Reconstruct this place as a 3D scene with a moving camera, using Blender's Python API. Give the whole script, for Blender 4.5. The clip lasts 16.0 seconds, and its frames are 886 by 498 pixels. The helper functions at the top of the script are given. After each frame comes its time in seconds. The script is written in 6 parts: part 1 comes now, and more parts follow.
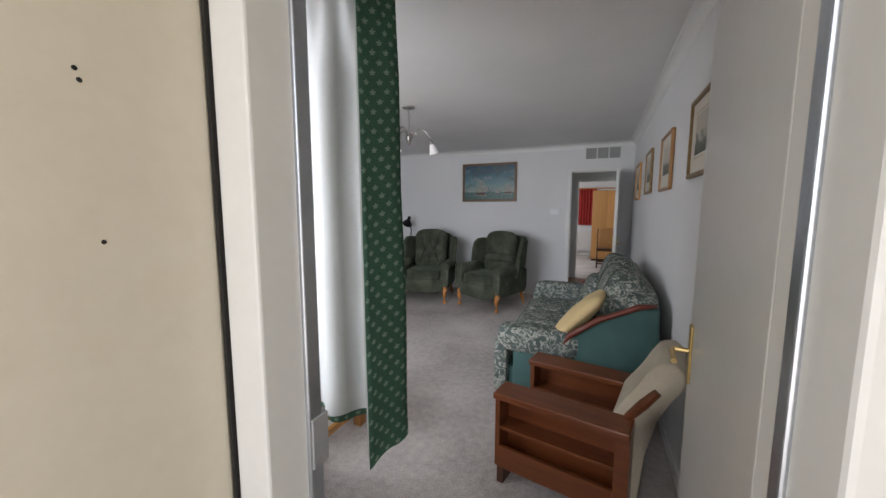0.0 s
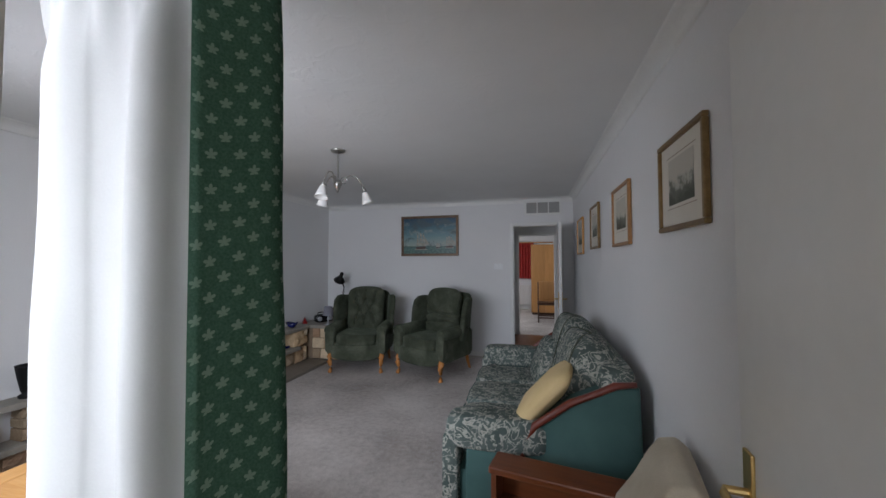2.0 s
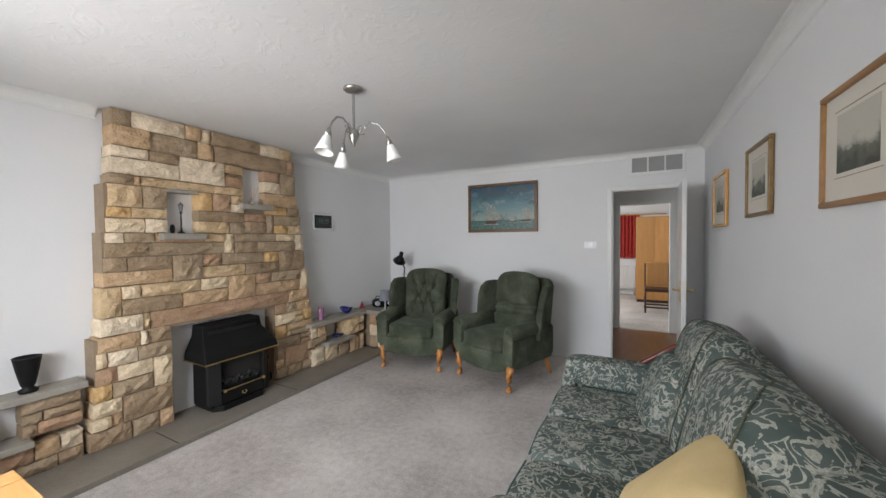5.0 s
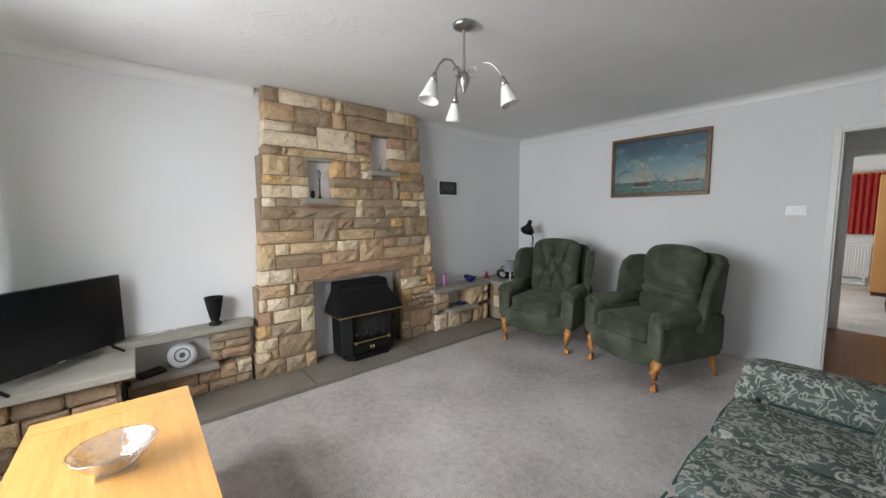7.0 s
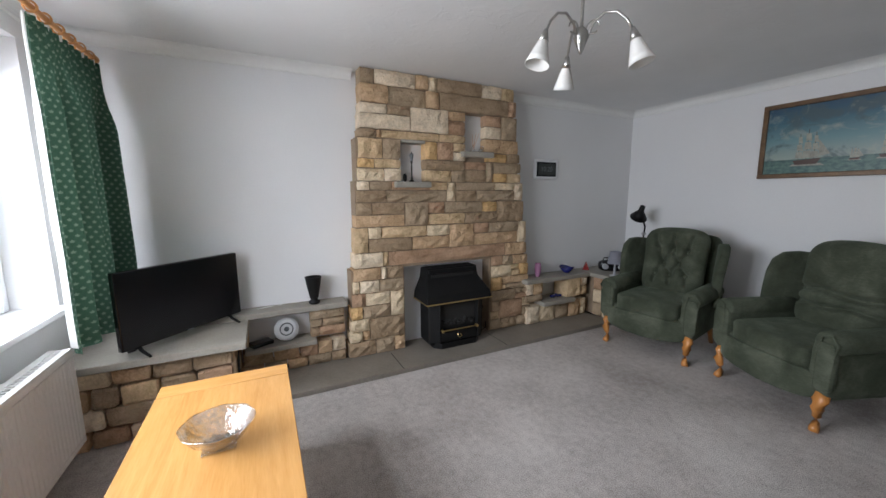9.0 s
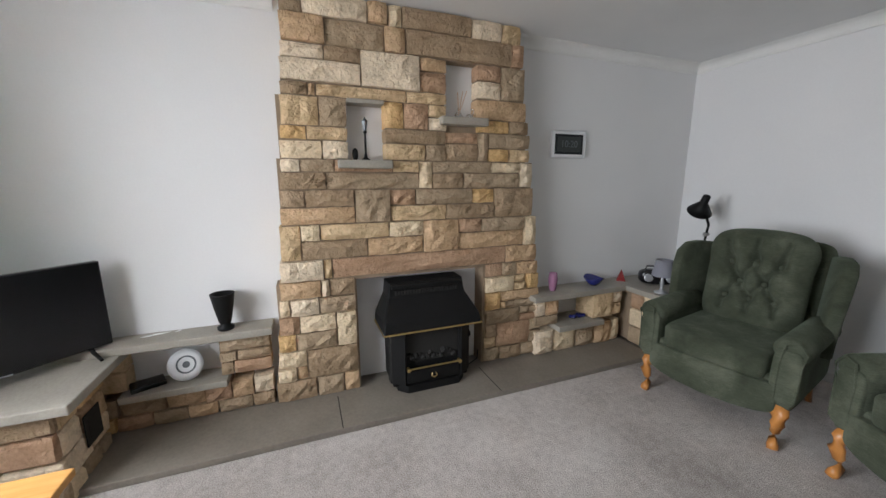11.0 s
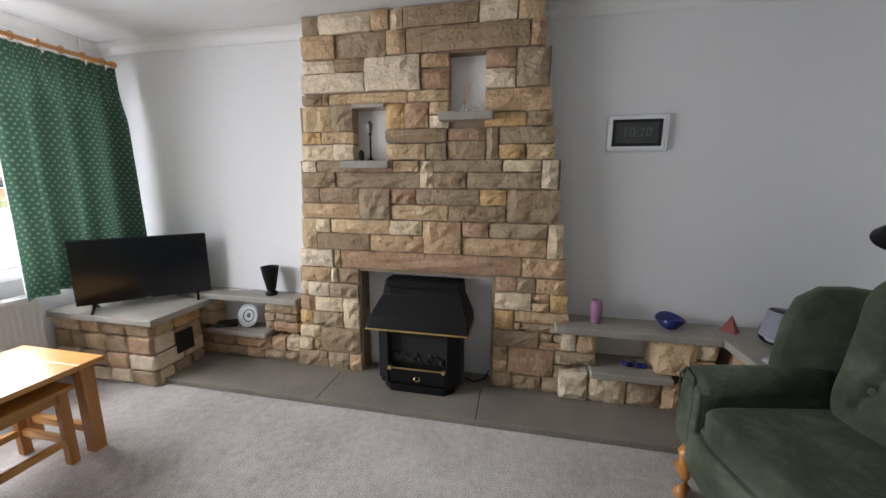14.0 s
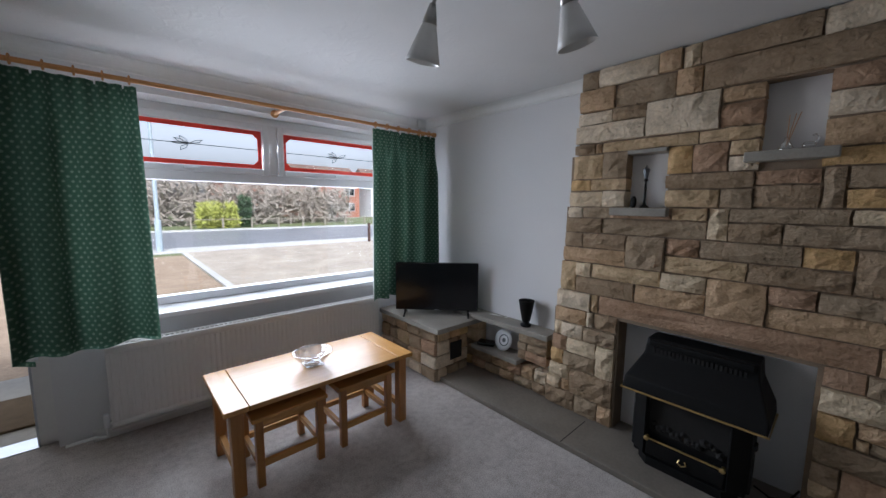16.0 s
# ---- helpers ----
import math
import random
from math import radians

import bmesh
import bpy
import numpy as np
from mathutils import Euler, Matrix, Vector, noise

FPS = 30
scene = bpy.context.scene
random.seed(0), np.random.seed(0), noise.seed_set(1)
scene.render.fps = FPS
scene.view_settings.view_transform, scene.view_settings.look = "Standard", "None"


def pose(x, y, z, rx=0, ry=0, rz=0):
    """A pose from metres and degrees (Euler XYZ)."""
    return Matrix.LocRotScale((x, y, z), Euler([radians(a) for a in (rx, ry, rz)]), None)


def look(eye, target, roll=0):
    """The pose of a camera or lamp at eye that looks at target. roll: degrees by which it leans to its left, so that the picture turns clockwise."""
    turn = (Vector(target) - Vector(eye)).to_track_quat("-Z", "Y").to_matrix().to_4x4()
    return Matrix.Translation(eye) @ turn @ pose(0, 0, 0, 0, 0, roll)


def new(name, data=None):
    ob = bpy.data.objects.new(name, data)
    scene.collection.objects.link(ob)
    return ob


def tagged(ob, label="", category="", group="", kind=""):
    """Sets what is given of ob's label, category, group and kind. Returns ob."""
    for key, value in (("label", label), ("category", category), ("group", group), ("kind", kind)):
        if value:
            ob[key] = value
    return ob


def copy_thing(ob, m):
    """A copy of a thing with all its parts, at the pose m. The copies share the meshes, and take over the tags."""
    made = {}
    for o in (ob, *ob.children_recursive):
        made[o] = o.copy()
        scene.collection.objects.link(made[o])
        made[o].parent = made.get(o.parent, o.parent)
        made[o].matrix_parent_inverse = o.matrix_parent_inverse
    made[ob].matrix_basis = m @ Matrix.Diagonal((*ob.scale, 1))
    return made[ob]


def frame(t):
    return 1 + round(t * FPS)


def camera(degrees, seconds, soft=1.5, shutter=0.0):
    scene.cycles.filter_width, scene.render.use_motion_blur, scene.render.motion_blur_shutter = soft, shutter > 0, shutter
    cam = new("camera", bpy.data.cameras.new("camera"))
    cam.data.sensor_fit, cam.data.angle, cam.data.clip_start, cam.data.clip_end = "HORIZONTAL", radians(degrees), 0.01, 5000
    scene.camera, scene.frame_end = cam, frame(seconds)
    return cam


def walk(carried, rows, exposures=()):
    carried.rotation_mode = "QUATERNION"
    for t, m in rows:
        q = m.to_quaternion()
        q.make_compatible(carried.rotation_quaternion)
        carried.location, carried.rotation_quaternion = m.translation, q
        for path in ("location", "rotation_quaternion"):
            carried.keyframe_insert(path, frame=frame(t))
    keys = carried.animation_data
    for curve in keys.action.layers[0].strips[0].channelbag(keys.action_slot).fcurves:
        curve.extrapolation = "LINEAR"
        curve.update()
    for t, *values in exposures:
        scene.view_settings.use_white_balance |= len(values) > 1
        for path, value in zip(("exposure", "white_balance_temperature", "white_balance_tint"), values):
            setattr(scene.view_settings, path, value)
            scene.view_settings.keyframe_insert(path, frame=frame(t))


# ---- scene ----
cam = camera(101.6, 16.0)
PATH = [
    (0, (1.031, 1.121, 1.451), (0.243, 2.946, 1.228), 0.1),
    (0.5, (0.984, 1.24, 1.449), (0.479, 3.173, 1.384), 0.1),
    (1, (0.974, 1.411, 1.438), (0.482, 3.349, 1.489), 0.1),
    (1.5, (0.939, 1.498, 1.445), (0.45, 3.436, 1.512), -0.0),
    (2, (0.874, 1.59, 1.481), (0.395, 3.53, 1.55), -0.1),
    (2.5, (0.889, 1.817, 1.496), (0.354, 3.743, 1.567), -0.2),
    (3, (0.851, 2.029, 1.494), (0.201, 3.919, 1.563), -0.3),
    (5.3, (0.832, 2.67, 1.48), (-0.182, 4.393, 1.408), -0.6),
    (5.5, (0.8, 2.72, 1.472), (-0.277, 4.404, 1.399), -0.6),
    (6, (0.788, 2.876, 1.471), (-0.494, 4.41, 1.401), -0.7),
    (6.5, (0.798, 2.931, 1.433), (-0.637, 4.319, 1.323), -0.6),
    (7, (0.777, 2.924, 1.406), (-0.742, 4.21, 1.211), -0.6),
    (7.5, (0.755, 2.893, 1.425), (-0.873, 4.027, 1.169), -0.5),
    (8, (0.732, 2.909, 1.428), (-0.99, 3.894, 1.173), -0.5),
    (8.2, (0.708, 2.91, 1.427), (-1.034, 3.858, 1.171), -0.4),
    (10.5, (0.095, 3.563, 1.43), (-1.708, 4.351, 1.072), -0.3),
    (11, (-0.127, 3.827, 1.426), (-1.961, 4.532, 1.055), -0.1),
    (11.5, (-0.294, 4.168, 1.395), (-2.17, 4.758, 1.031), -0.2),
    (12, (-0.364, 4.48, 1.361), (-2.286, 4.896, 0.999), -0.2),
    (12.5, (-0.326, 4.65, 1.32), (-2.284, 4.867, 0.977), -0.1),
    (13, (-0.243, 4.811, 1.351), (-2.211, 4.837, 0.995), 0.0),
    (13.5, (-0.188, 5.068, 1.314), (-2.158, 4.949, 0.993), -0.0),
    (14, (-0.139, 5.175, 1.415), (-2.066, 4.781, 1.052), 0.3),
    (14.5, (-0.102, 5.203, 1.488), (-1.958, 4.546, 1.136), 0.3),
    (15, (-0.083, 5.192, 1.526), (-1.874, 4.341, 1.267), 0.4),
    (15.5, (-0.038, 5.111, 1.55), (-1.647, 3.95, 1.295), 0.3),
    (16, (-0.009, 5.049, 1.554), (-1.343, 3.578, 1.315), 0.5),
]
EXPOSURES = [(0.0, -0.25, 6150, 13), (0.5, -0.25, 5950, 12), (1.0, -0.45, 5900, 13), (1.5, -0.6, 5900, 13), (2.0, -0.6, 5900, 13), (2.5, 0.1, 6000, 15), (3.0, 0.22, 6050, 14), (5.5, 0.32, 6300, 10), (7.0, 0.3, 6200, 9), (7.5, 0.2, 6100, 10), (8.0, -0.08, 6000, 12),
             (10.5, 0.25, 6150, 10), (12.5, 0.42, 6300, 14), (13.5, 0.42, 6250, 13), (14.5, -0.08, 5950, 11), (15.0, -0.7, 5700, 12), (16.0, -0.88, 5650, 12)]
walk(cam, [(t, look(eye, target, roll)) for t, eye, target, roll in PATH], EXPOSURES)

# ---- light ----
world = bpy.data.worlds.new("overcast_sky")
scene.world = world
world.use_nodes = True
wn = world.node_tree.nodes
sky = wn.new("ShaderNodeTexSky")
sky.sky_type, sky.sun_disc, sky.sun_elevation, sky.sun_rotation = "NISHITA", False, radians(50), radians(17)
sky.air_density, sky.dust_density = 1.0, 6.0
soften = wn.new("ShaderNodeHueSaturation")
soften.inputs["Saturation"].default_value, soften.inputs["Value"].default_value = 0.25, 3.7
world.node_tree.links.new(sky.outputs[0], soften.inputs["Color"])
world.node_tree.links.new(soften.outputs[0], wn["Background"].inputs[0])
wn["Background"].inputs[1].default_value = 0.15
sun = new("sun", bpy.data.lights.new("sun", "SUN"))
sun.data.energy, sun.data.angle, sun.data.color = 4.0, radians(12), (1.0, 0.97, 0.93)
sun.matrix_world = look((6, 20, 26), (0, 0, 0))


def area(name, m, sx, sy, watts, color=(1, 1, 1)):
    ob = new(name, bpy.data.lights.new(name, "AREA"))
    ob.data.shape, ob.data.size, ob.data.size_y, ob.data.energy, ob.data.color = "RECTANGLE", sx, sy, watts, color
    ob.matrix_world = m
    return ob


area("window_daylight", pose(-1.05, 1.50, 1.54, 67, 0, 0), 2.2, 1.30, 112, (0.96, 0.98, 1.0)).data.spread = radians(152)
area("door_daylight", pose(0.87, 0.35, 1.35, 90, 0, 0), 0.9, 1.9, 13.0, (1.0, 0.97, 0.93))
area("bedroom_daylight", pose(-1.05, 10.85, 1.5, 90, 0, -90), 1.2, 1.2, 40, (1.0, 0.98, 0.95))


# ---- materials ----
def M(nt, op, a, b=None, c=None):
    n = nt.nodes.new("ShaderNodeMath")
    n.operation = op
    for k, v in enumerate((a, b, c)):
        if v is None:
            continue
        if isinstance(v, (int, float)):
            n.inputs[k].default_value = v
        else:
            nt.links.new(v, n.inputs[k])
    return n.outputs[0]


def mixc(nt, f, a, b):
    n = nt.nodes.new("ShaderNodeMix")
    n.data_type = "RGBA"
    for k, v in ((0, f), (6, a), (7, b)):
        if isinstance(v, (int, float)):
            n.inputs[k].default_value = v
        elif isinstance(v, tuple):
            n.inputs[k].default_value = (*v, 1) if len(v) == 3 else v
        else:
            nt.links.new(v, n.inputs[k])
    return n.outputs[2]


def noise_tex(nt, scale, detail=4, vec=None, rough=0.55, dist=0.0):
    n = nt.nodes.new("ShaderNodeTexNoise")
    n.inputs["Scale"].default_value, n.inputs["Detail"].default_value = scale, detail
    n.inputs["Roughness"].default_value, n.inputs["Distortion"].default_value = rough, dist
    if vec is not None:
        nt.links.new(vec, n.inputs["Vector"])
    return n.outputs["Fac"]


def ramp(nt, f, stops, mode="LINEAR"):
    n = nt.nodes.new("ShaderNodeValToRGB")
    n.color_ramp.interpolation = mode
    el = n.color_ramp.elements
    while len(el) < len(stops):
        el.new(0.5)
    for e, (p, c) in zip(el, stops):
        e.position, e.color = p, (*c, 1)
    nt.links.new(f, n.inputs[0])
    return n.outputs[0]


def base(name, rough=0.7, metal=0.0, spec=0.5):
    m = bpy.data.materials.new(name)
    m.use_nodes = True
    b = m.node_tree.nodes["Principled BSDF"]
    b.inputs["Roughness"].default_value, b.inputs["Metallic"].default_value = rough, metal
    b.inputs["Specular IOR Level"].default_value = spec
    return m, m.node_tree, b


def coords(nt, kind="Object", scale=(1, 1, 1)):
    n = nt.nodes.new("ShaderNodeTexCoord")
    mp = nt.nodes.new("ShaderNodeMapping")
    mp.inputs["Scale"].default_value = scale
    nt.links.new(n.outputs[kind], mp.inputs["Vector"])
    return mp.outputs[0]


def bump(nt, b, height, strength=0.3, dist=0.01):
    n = nt.nodes.new("ShaderNodeBump")
    n.inputs["Strength"].default_value, n.inputs["Distance"].default_value = strength, dist
    nt.links.new(height, n.inputs["Height"])
    nt.links.new(n.outputs[0], b.inputs["Normal"])


def surface(name, a, c, rough=0.7, metal=0.0, big=3.0, fine=60.0, bs=0.15, bd=0.004, kind="Object", scale=(1, 1, 1), spec=0.5):
    """Two-scale varied surface between the colours a and c, with fine relief."""
    m, nt, b = base(name, rough, metal, spec)
    v = coords(nt, kind, scale)
    f1, f2 = noise_tex(nt, big, 4, v), noise_tex(nt, fine, 3, v)
    f = M(nt, "ADD", M(nt, "MULTIPLY", f1, 0.6), M(nt, "MULTIPLY", f2, 0.4))
    nt.links.new(ramp(nt, f, [(0.3, a), (0.7, c)]), b.inputs["Base Color"])
    bump(nt, b, f2, bs, bd)
    return m


WALL = surface("wall_paint", (0.73, 0.73, 0.73), (0.78, 0.78, 0.78), 0.75, big=1.2, fine=90, bs=0.12, bd=0.002)
WHITE = surface("white_gloss", (0.74, 0.74, 0.72), (0.80, 0.80, 0.78), 0.35, big=2, fine=30, bs=0.05)
CREAM = surface("cream_gloss", (0.66, 0.61, 0.50), (0.72, 0.67, 0.56), 0.4, big=2, fine=30, bs=0.05)
DOORPAINT = surface("door_paint", (0.72, 0.72, 0.70), (0.78, 0.78, 0.76), 0.28, big=1.5, fine=20, bs=0.06)
PVC = surface("white_plastic", (0.78, 0.79, 0.80), (0.83, 0.84, 0.85), 0.3, big=2, fine=40, bs=0.03)
RADIATOR = surface("radiator_enamel", (0.68, 0.67, 0.65), (0.73, 0.72, 0.70), 0.4, big=2, fine=30, bs=0.04)
SLATE = surface("grey_stone_slab", (0.265, 0.243, 0.205), (0.38, 0.352, 0.30), 0.55, big=5, fine=70, bs=0.3)
HEARTH = surface("hearth_slab", (0.165, 0.143, 0.118), (0.26, 0.23, 0.192), 0.5, big=3, fine=60, bs=0.25)
MORTAR = surface("mortar", (0.22, 0.16, 0.105), (0.32, 0.24, 0.165), 0.95, big=10, fine=120, bs=0.5)
BLACK = surface("black_enamel", (0.006, 0.006, 0.006), (0.011, 0.011, 0.011), 0.5, spec=0.2, big=4, fine=80, bs=0.08)
BLACKGLOSS = surface("black_plastic", (0.006, 0.006, 0.008), (0.010, 0.010, 0.012), 0.22, big=4, fine=80, bs=0.02)
SCREEN = surface("dark_screen", (0.004, 0.005, 0.007), (0.006, 0.007, 0.010), 0.18, big=2, fine=10, bs=0.0)
BRASS = surface("brass", (0.62, 0.45, 0.18), (0.72, 0.54, 0.24), 0.3, 1.0, big=20, fine=150, bs=0.05)
CHROME = surface("brushed_nickel", (0.42, 0.41, 0.39), (0.50, 0.49, 0.47), 0.32, 1.0, big=20, fine=200, bs=0.05)
ALU = surface("metal_strip", (0.50, 0.53, 0.57), (0.62, 0.65, 0.69), 0.35, 1.0, big=10, fine=200, bs=0.08)
FROST = surface("frosted_glass_shade", (0.80, 0.79, 0.76), (0.86, 0.85, 0.82), 0.35, big=8, fine=60, bs=0.03)
PAPER = surface("mount_paper", (0.62, 0.58, 0.50), (0.68, 0.64, 0.56), 0.8, big=5, fine=200, bs=0.05)
DARKWOOD = surface("dark_wood", (0.035, 0.015, 0.008), (0.075, 0.03, 0.015), 0.4, big=4, fine=40, scale=(1, 6, 6))
GOLDFRAME = surface("gilt_wood", (0.16, 0.095, 0.035), (0.27, 0.17, 0.065), 0.4, 0.3, big=20, fine=120, bs=0.3)
DARKGILT = surface("aged_gilt_wood", (0.075, 0.038, 0.016), (0.17, 0.095, 0.04), 0.4, 0.2, big=20, fine=120, bs=0.3)
YELLOW = surface("yellow_cushion_cloth", (0.58, 0.43, 0.20), (0.72, 0.56, 0.30), 0.85, big=6, fine=300, bs=0.2)
CREAMCLOTH = surface("cream_bobbled_cloth", (0.50, 0.44, 0.33), (0.62, 0.55, 0.43), 0.9, big=8, fine=160, bs=0.5)
LINING = surface("white_curtain_lining", (0.54, 0.535, 0.515), (0.61, 0.605, 0.585), 0.9, big=4, fine=200, bs=0.08)
def let_light(m, f):
    nt = m.node_tree
    b = nt.nodes["Principled BSDF"]
    tr = nt.nodes.new("ShaderNodeBsdfTranslucent")
    tr.inputs[0].default_value = (0.8, 0.79, 0.76, 1)
    mix = nt.nodes.new("ShaderNodeMixShader")
    mix.inputs[0].default_value = f
    nt.links.new(b.outputs[0], mix.inputs[1])
    nt.links.new(tr.outputs[0], mix.inputs[2])
    nt.links.new(mix.outputs[0], nt.nodes["Material Output"].inputs[0])


let_light(LINING, 0.3)
VELVET = surface("teal_green_velvet", (0.035, 0.085, 0.078), (0.06, 0.125, 0.115), 0.85, big=6, fine=250, bs=0.2)


def green_mat():
    """Ribbed olive velour with a rubbed pile."""
    m, nt, b = base("olive_green_upholstery", 0.95, spec=0.15)
    v, w = coords(nt), coords(nt, "Object", (34, 34, 300))
    f1, f2, f3 = noise_tex(nt, 4.5, 4, v, 0.6, 0.4), noise_tex(nt, 1.0, 4, w, 0.6), noise_tex(nt, 260, 2, v)
    f = M(nt, "ADD", M(nt, "ADD", M(nt, "MULTIPLY", f1, 0.62), M(nt, "MULTIPLY", f2, 0.22)), M(nt, "MULTIPLY", f3, 0.16))
    nt.links.new(ramp(nt, f, [(0.36, (0.036, 0.042, 0.027)), (0.5, (0.064, 0.073, 0.050)), (0.64, (0.120, 0.130, 0.094))]), b.inputs["Base Color"])
    b.inputs["Sheen Weight"].default_value, b.inputs["Sheen Roughness"].default_value = 0.15, 0.5
    b.inputs["Sheen Tint"].default_value = (0.5, 0.6, 0.45, 1)
    bump(nt, b, M(nt, "ADD", f2, M(nt, "MULTIPLY", f3, 0.5)), 0.35, 0.006)
    return m


GREENCLOTH = green_mat()
REDWOOD = surface("red_polished_wood", (0.10, 0.018, 0.010), (0.17, 0.035, 0.018), 0.3, big=5, fine=40)
REDCLOTH = surface("red_patterned_cloth", (0.25, 0.012, 0.012), (0.48, 0.05, 0.04), 0.9, big=14, fine=60)
BLUEGLASS = surface("blue_glass", (0.012, 0.014, 0.10), (0.02, 0.025, 0.16), 0.12, big=8, fine=40, bs=0.02)
PINKGLASS = surface("pink_glass", (0.28, 0.12, 0.22), (0.38, 0.20, 0.30), 0.12, big=8, fine=40, bs=0.02)
REDGLASS = surface("red_glass", (0.16, 0.01, 0.012), (0.24, 0.02, 0.02), 0.15, big=8, fine=40, bs=0.02)
CHINA = surface("white_china", (0.72, 0.73, 0.74), (0.78, 0.79, 0.80), 0.15, big=8, fine=40, bs=0.0)
LILAC = surface("grey_lilac_shade", (0.20, 0.20, 0.235), (0.26, 0.26, 0.30), 0.8, big=8, fine=120)
BOOKS = surface("book_paper", (0.35, 0.28, 0.20), (0.6, 0.55, 0.48), 0.8, big=30, fine=80)
REDSTRIP = surface("red_leaded_border", (0.75, 0.03, 0.015), (0.85, 0.06, 0.03), 0.4, big=5, fine=40, bs=0.02)
LEAD = surface("lead_came", (0.10, 0.11, 0.12), (0.16, 0.17, 0.18), 0.5, 0.6, big=10, fine=80)
GRILLE = surface("grey_vent_grille", (0.30, 0.30, 0.29), (0.36, 0.36, 0.35), 0.6, big=6, fine=60)
DARK = surface("dark_recess", (0.012, 0.011, 0.010), (0.022, 0.020, 0.018), 0.9)
CLOCKGREY = surface("liquid_crystal_grey", (0.040, 0.045, 0.042), (0.055, 0.06, 0.056), 0.25, big=4, fine=30, bs=0)
SILVER = surface("silver_plastic", (0.40, 0.41, 0.43), (0.48, 0.49, 0.51), 0.35, 0.4)


def wood(name, a, c, rough, axis):
    m, nt, b = base(name, rough)
    s = [14, 14, 14]
    s[axis] = 1.2
    v = coords(nt, "Object", tuple(s))
    f1, f2 = noise_tex(nt, 1.6, 6, v, 0.65, 0.6), noise_tex(nt, 14, 3, v)
    f = M(nt, "ADD", M(nt, "MULTIPLY", f1, 0.75), M(nt, "MULTIPLY", f2, 0.25))
    col = ramp(nt, f, [(0.3, a), (0.5, tuple((p + q) / 2 for p, q in zip(a, c))), (0.7, c)])
    info = nt.nodes.new("ShaderNodeObjectInfo")
    hs = nt.nodes.new("ShaderNodeHueSaturation")
    nt.links.new(M(nt, "ADD", M(nt, "MULTIPLY", info.outputs["Random"], 0.25), 0.87), hs.inputs["Value"])
    nt.links.new(col, hs.inputs["Color"])
    nt.links.new(hs.outputs[0], b.inputs["Base Color"])
    bump(nt, b, f2, 0.1, 0.002)
    return m


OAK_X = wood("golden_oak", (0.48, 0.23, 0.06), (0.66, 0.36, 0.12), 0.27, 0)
# Same oak for the legs, their side shade put into a darker colour.
OAK_Z_SHADED = wood("golden_oak_upright_shaded", (0.36, 0.15, 0.04), (0.52, 0.25, 0.08), 0.35, 2)
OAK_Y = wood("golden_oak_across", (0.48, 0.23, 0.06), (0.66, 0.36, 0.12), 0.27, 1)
LEGWOOD = wood("honey_beech", (0.42, 0.16, 0.035), (0.56, 0.25, 0.07), 0.35, 2)
MAHOG = wood("brown_walnut_veneer", (0.10, 0.027, 0.009), (0.20, 0.06, 0.018), 0.33, 0)
FRAMEWOOD = wood("brown_oak_frame", (0.26, 0.13, 0.045), (0.38, 0.20, 0.075), 0.4, 0)
RAILWOOD = wood("pine_pole", (0.46, 0.20, 0.06), (0.60, 0.30, 0.10), 0.4, 0)
WARDROBE = wood("teak_veneer", (0.42, 0.20, 0.06), (0.56, 0.29, 0.10), 0.4, 2)
PARQUET = wood("brown_wood_floor", (0.17, 0.075, 0.028), (0.29, 0.14, 0.055), 0.3, 1)


def carpet_mat():
    m, nt, b = base("grey_beige_carpet", 1.0, spec=0.05)
    v = coords(nt)
    f1, f2, f3 = noise_tex(nt, 1.3, 3, v), noise_tex(nt, 150, 3, v), noise_tex(nt, 22, 4, v)
    f = M(nt, "ADD", M(nt, "ADD", M(nt, "MULTIPLY", f1, 0.35), M(nt, "MULTIPLY", f2, 0.45)), M(nt, "MULTIPLY", f3, 0.2))
    nt.links.new(ramp(nt, f, [(0.40, (0.33, 0.295, 0.27)), (0.5, (0.50, 0.46, 0.43)), (0.60, (0.65, 0.605, 0.57))]), b.inputs["Base Color"])
    bump(nt, b, f2, 0.7, 0.008)
    return m


CARPET = carpet_mat()


def ceiling_mat():
    m, nt, b = base("swirled_ceiling_coating", 0.85)
    v = coords(nt)
    f1, f2 = noise_tex(nt, 9, 5, v, 0.6, 1.6), noise_tex(nt, 1.5, 3, v)
    nt.links.new(ramp(nt, f2, [(0.3, (0.74, 0.74, 0.735)), (0.7, (0.79, 0.79, 0.785))]), b.inputs["Base Color"])
    bump(nt, b, ramp(nt, f1, [(0.50, (0, 0, 0)), (0.64, (1, 1, 1))]), 0.13, 0.008)
    return m


CEIL = ceiling_mat()


